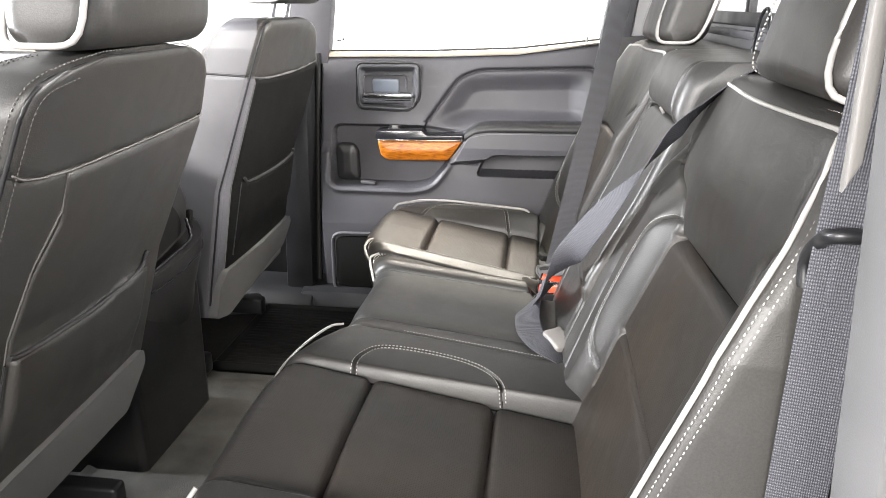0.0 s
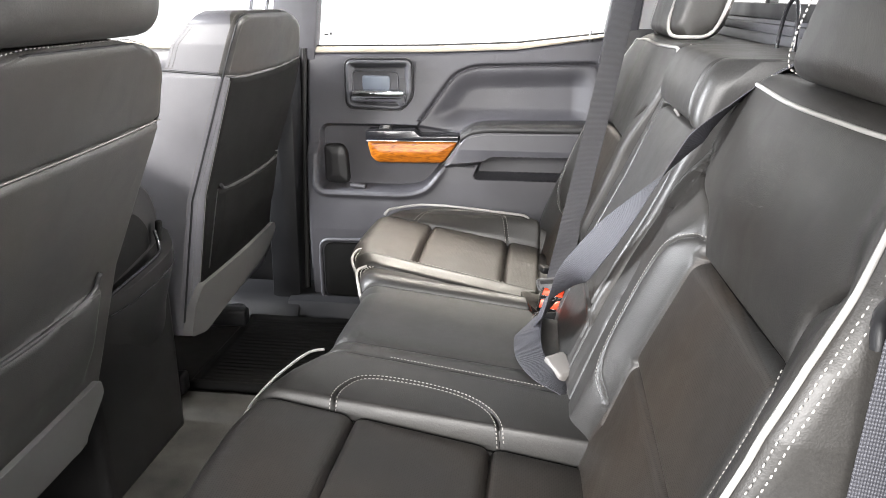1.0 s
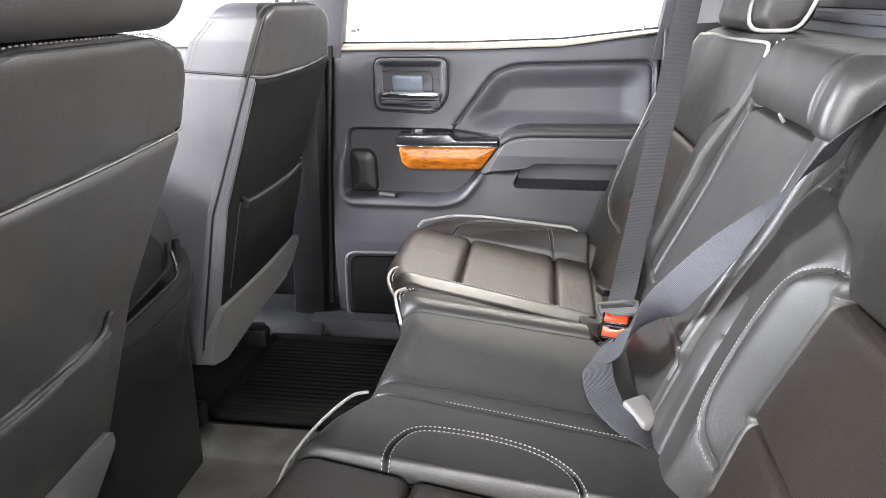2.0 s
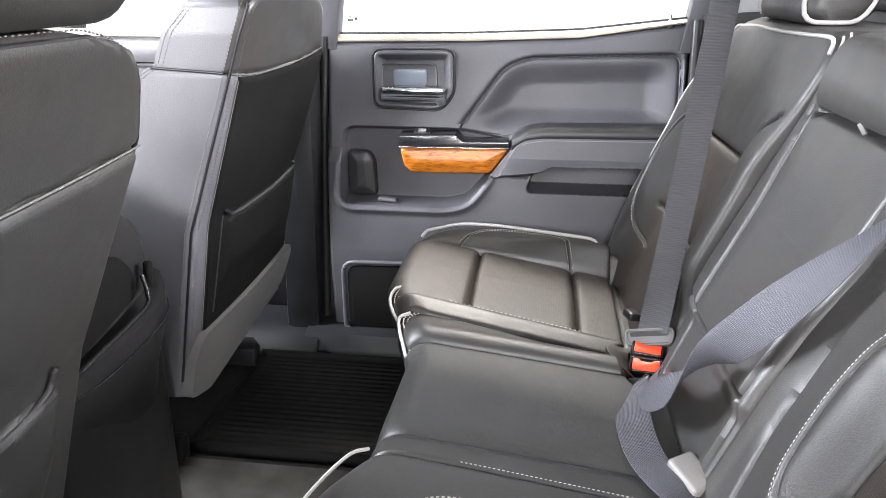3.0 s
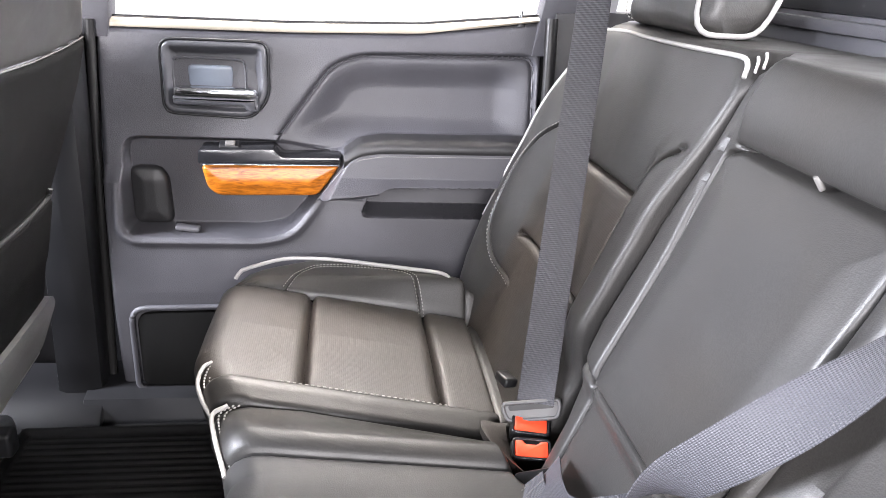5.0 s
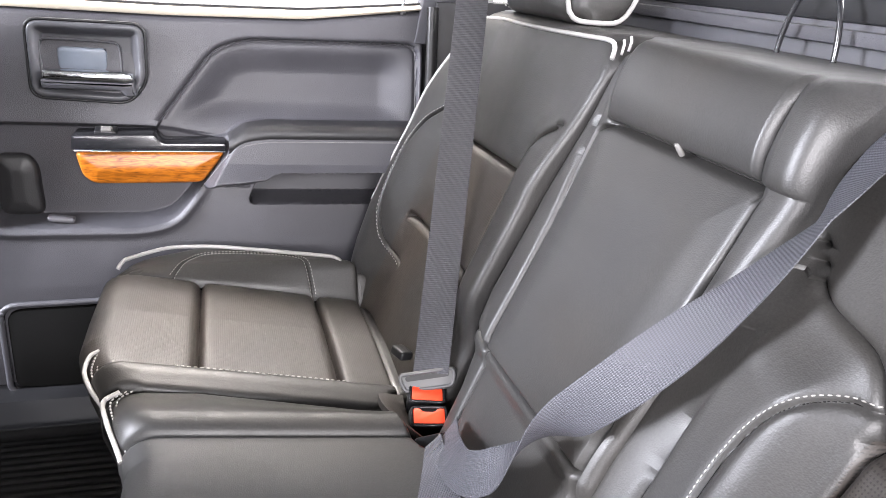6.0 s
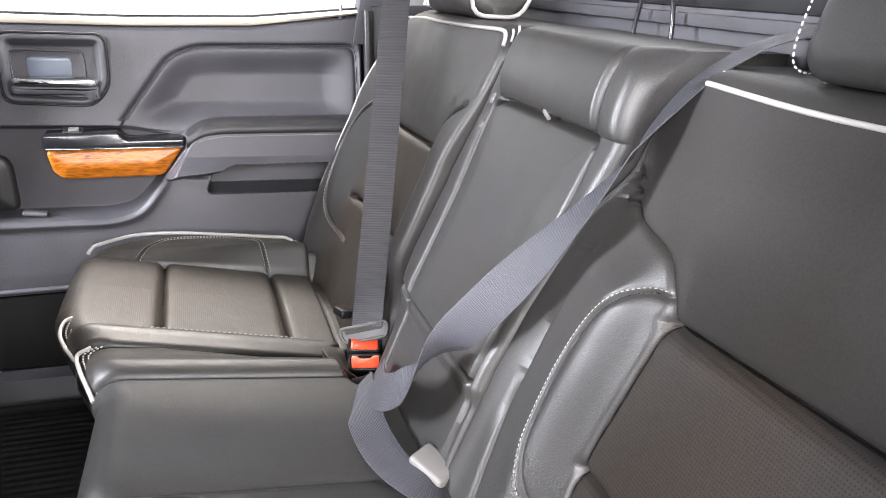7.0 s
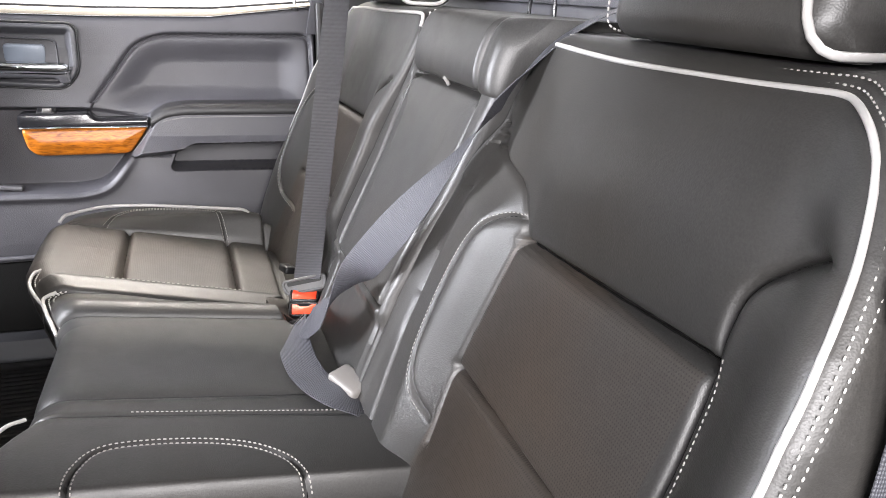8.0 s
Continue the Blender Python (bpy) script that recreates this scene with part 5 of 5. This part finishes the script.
def buckle(parent, at, turn, mat, label):
    """A belt buckle: a rounded body whose end carries a red button with a scooped upper edge, set in a raised frame."""
    b = box("buckle", (0, 0, 0), (0.054, 0.030, 0.075), mat, parent, 0.007, (0, 0, 0), label)
    b.matrix_basis = pose(*at, *turn)
    face_ = [(-0.021, -0.0125), (-0.021, 0.010), (-0.012, 0.010), (-0.008, 0.005), (0.008, 0.005), (0.012, 0.010), (0.021, 0.010), (0.021, -0.0125)]
    prism("button", rounded(face_, 0.0025, 3), "z", 0.034, 0.0405, RED, b, 0.0012, "red release button")
    tube("button_frame", [(u, w, 0.0385) for u, w in rounded([(-0.0235, -0.0145), (-0.0235, 0.0125), (0.0235, 0.0125), (0.0235, -0.0145)], 0.005, 4)], 0.0020, GLOSS, b, "glossy black frame", closed=True)
    return b


buckle(far_belt, (0.052, 1.499, 0.278), (20, 0, -14), DARK_PLASTIC, "black buckle")
centre_belt = thing("seat_belt", "twisted grey belt across the middle backrest", "seat belt", "seat belts")
cl = curve([(0.400, 1.050, 0.838), (0.345, 1.072, 0.820), (0.312, 1.080, 0.803), (0.278, 1.084, 0.780), (0.240, 1.079, 0.746), (0.205, 1.072, 0.710), (0.160, 1.090, 0.640),
            (0.106, 1.124, 0.556), (0.076, 1.154, 0.500), (0.052, 1.184, 0.450), (0.027, 1.207, 0.405), (0.018, 1.250, 0.372), (0.024, 1.310, 0.348), (0.040, 1.375, 0.328)])
belt("webbing", cl, [(-0.55, 0.2, 0.8), (-0.60, 0.2, 0.76), (-0.62, 0.2, 0.74), (-0.64, 0.22, 0.72), (-0.62, 0.38, 0.66), (-0.57, 0.62, 0.52), (-0.76, 0.12, 0.48),
                      (-0.55, -0.72, 0.40), (-0.45, -0.85, 0.10), (0.42, -0.60, -0.42), (0.72, 0.10, -0.45), (0.75, 0.20, -0.40), (0.75, 0.15, -0.5), (0.75, 0.1, -0.55)], 0.047, WEBBING, centre_belt)
buckle(centre_belt, (0.045, 1.465, 0.268), (24, 0, -10), DARK_PLASTIC, "black buckle")
lap = curve([(0.017, 1.372, 0.314), (0.012, 1.350, 0.318), (0.004, 1.300, 0.323), (0.000, 1.245, 0.325), (0.007, 1.180, 0.325), (0.032, 1.128, 0.322), (0.072, 1.106, 0.303), (0.110, 1.085, 0.270)])
belt("lap_strap", lap, [(-0.70, -0.05, 0.7), (-0.66, -0.05, 0.72), (-0.45, 0, 0.9), (-0.2, 0, 1), (-0.1, 0, 1), (-0.15, 0.1, 1), (-0.3, 0.2, 1), (-0.4, 0.2, 1)], 0.047, WEBBING, centre_belt, "folded lap strap")
for k in (0.0, 0.012):
    stitches("stitching", [(-0.002 - 0.012 * k, 1.358 - k, 0.3045), (0.008, 1.359 - k, 0.3155), (0.032, 1.364 - k, 0.3395)], DARK_THREAD, centre_belt, 0.003, 0.0012, 0.0008)
prism("tongue", rounded([(-0.030, -0.024), (-0.030, 0.022), (0.030, 0.022), (0.030, -0.024)], 0.006), "y", -0.004, 0.004, DARK_PLASTIC, centre_belt, 0.003, "black latch plate").matrix_basis = pose(0.040, 1.388, 0.292, -50, 0, 10)
near_buckle = thing("seat_buckle", "pale grey belt buckle between cushion and backrest", "seat buckle")
nb = box("buckle", (0, 0, 0), (0.038, 0.022, 0.052), PALE_BUCKLE, near_buckle, 0.006, (0, 0, 0), "grey buckle body")
nb.matrix_basis = pose(0.056, 1.156, 0.322, 76, 6, -150)
for k in range(4):
    box("grip_rib", (0, -0.0105, -0.018 + 0.009 * k), (0.034, 0.003, 0.004), PALE_BUCKLE, nb, 0.001)
near_belt = thing("seat_belt", "grey belt hanging beside the driver-side backrest", "seat belt", "seat belts")
nl = curve([(0.250, 0.525, 1.22), (0.243, 0.530, 0.85), (0.238, 0.535, 0.67), (0.236, 0.535, 0.45), (0.235, 0.535, 0.0)])
belt("webbing", nl, [(-0.25, -0.97, 0.0), (-0.25, -0.97, 0.0)], 0.047, WEBBING, near_belt)
tube("belt_guide", curve([(0.222, 0.558, 0.672), (0.221, 0.560, 0.694), (0.221, 0.540, 0.716), (0.223, 0.516, 0.728), (0.262, 0.512, 0.728)]), 0.006, DARK_PLASTIC, near_belt, "black belt guide loop")
belt("guide_tab", curve([(0.245, 0.529, 0.722), (0.243, 0.528, 0.690), (0.243, 0.528, 0.665)]), [(-0.2, -1, 0), (-0.2, -1, 0)], 0.030, WEBBING, near_belt, "stitched webbing tab")


# wire loops that stand behind the middle backrest
for y, top in ((1.313, 0.900),):
    loop = thing("wire_loop", "black wire child-seat anchor loop behind the seat", "wire loop", "anchor loops")
    pts = curve([(0.372, y - 0.040, 0.76), (0.372, y - 0.040, 0.82), (0.374, y - 0.026, 0.865), (0.376, y, 0.880), (0.374, y + 0.026, 0.865), (0.372, y + 0.040, 0.82), (0.372, y + 0.040, 0.76)])
    tube("wire", pts, 0.0031, GLOSS, loop)


# mirror outside the front passenger window
mirror = thing("door_mirror", "black door mirror outside the front window", "mirror")
prism("housing", rounded([(2.345, 0.715), (2.345, 0.975), (2.585, 0.985), (2.595, 0.735), (2.57, 0.71)], 0.03, 5), "x", -1.66, -1.545, DARK_PLASTIC, mirror, 0.015)
prism("mirror_glass", rounded([(2.365, 0.738), (2.365, 0.955), (2.562, 0.962), (2.568, 0.745)], 0.02, 5), "x", -1.549, -1.541, STEEL, mirror, 0.002, "bright mirror glass")
prism("arm", rounded([(2.175, 0.76), (2.175, 0.82), (2.40, 0.84), (2.40, 0.77)], 0.01), "x", -1.64, -1.58, DARK_PLASTIC, mirror, 0.008)
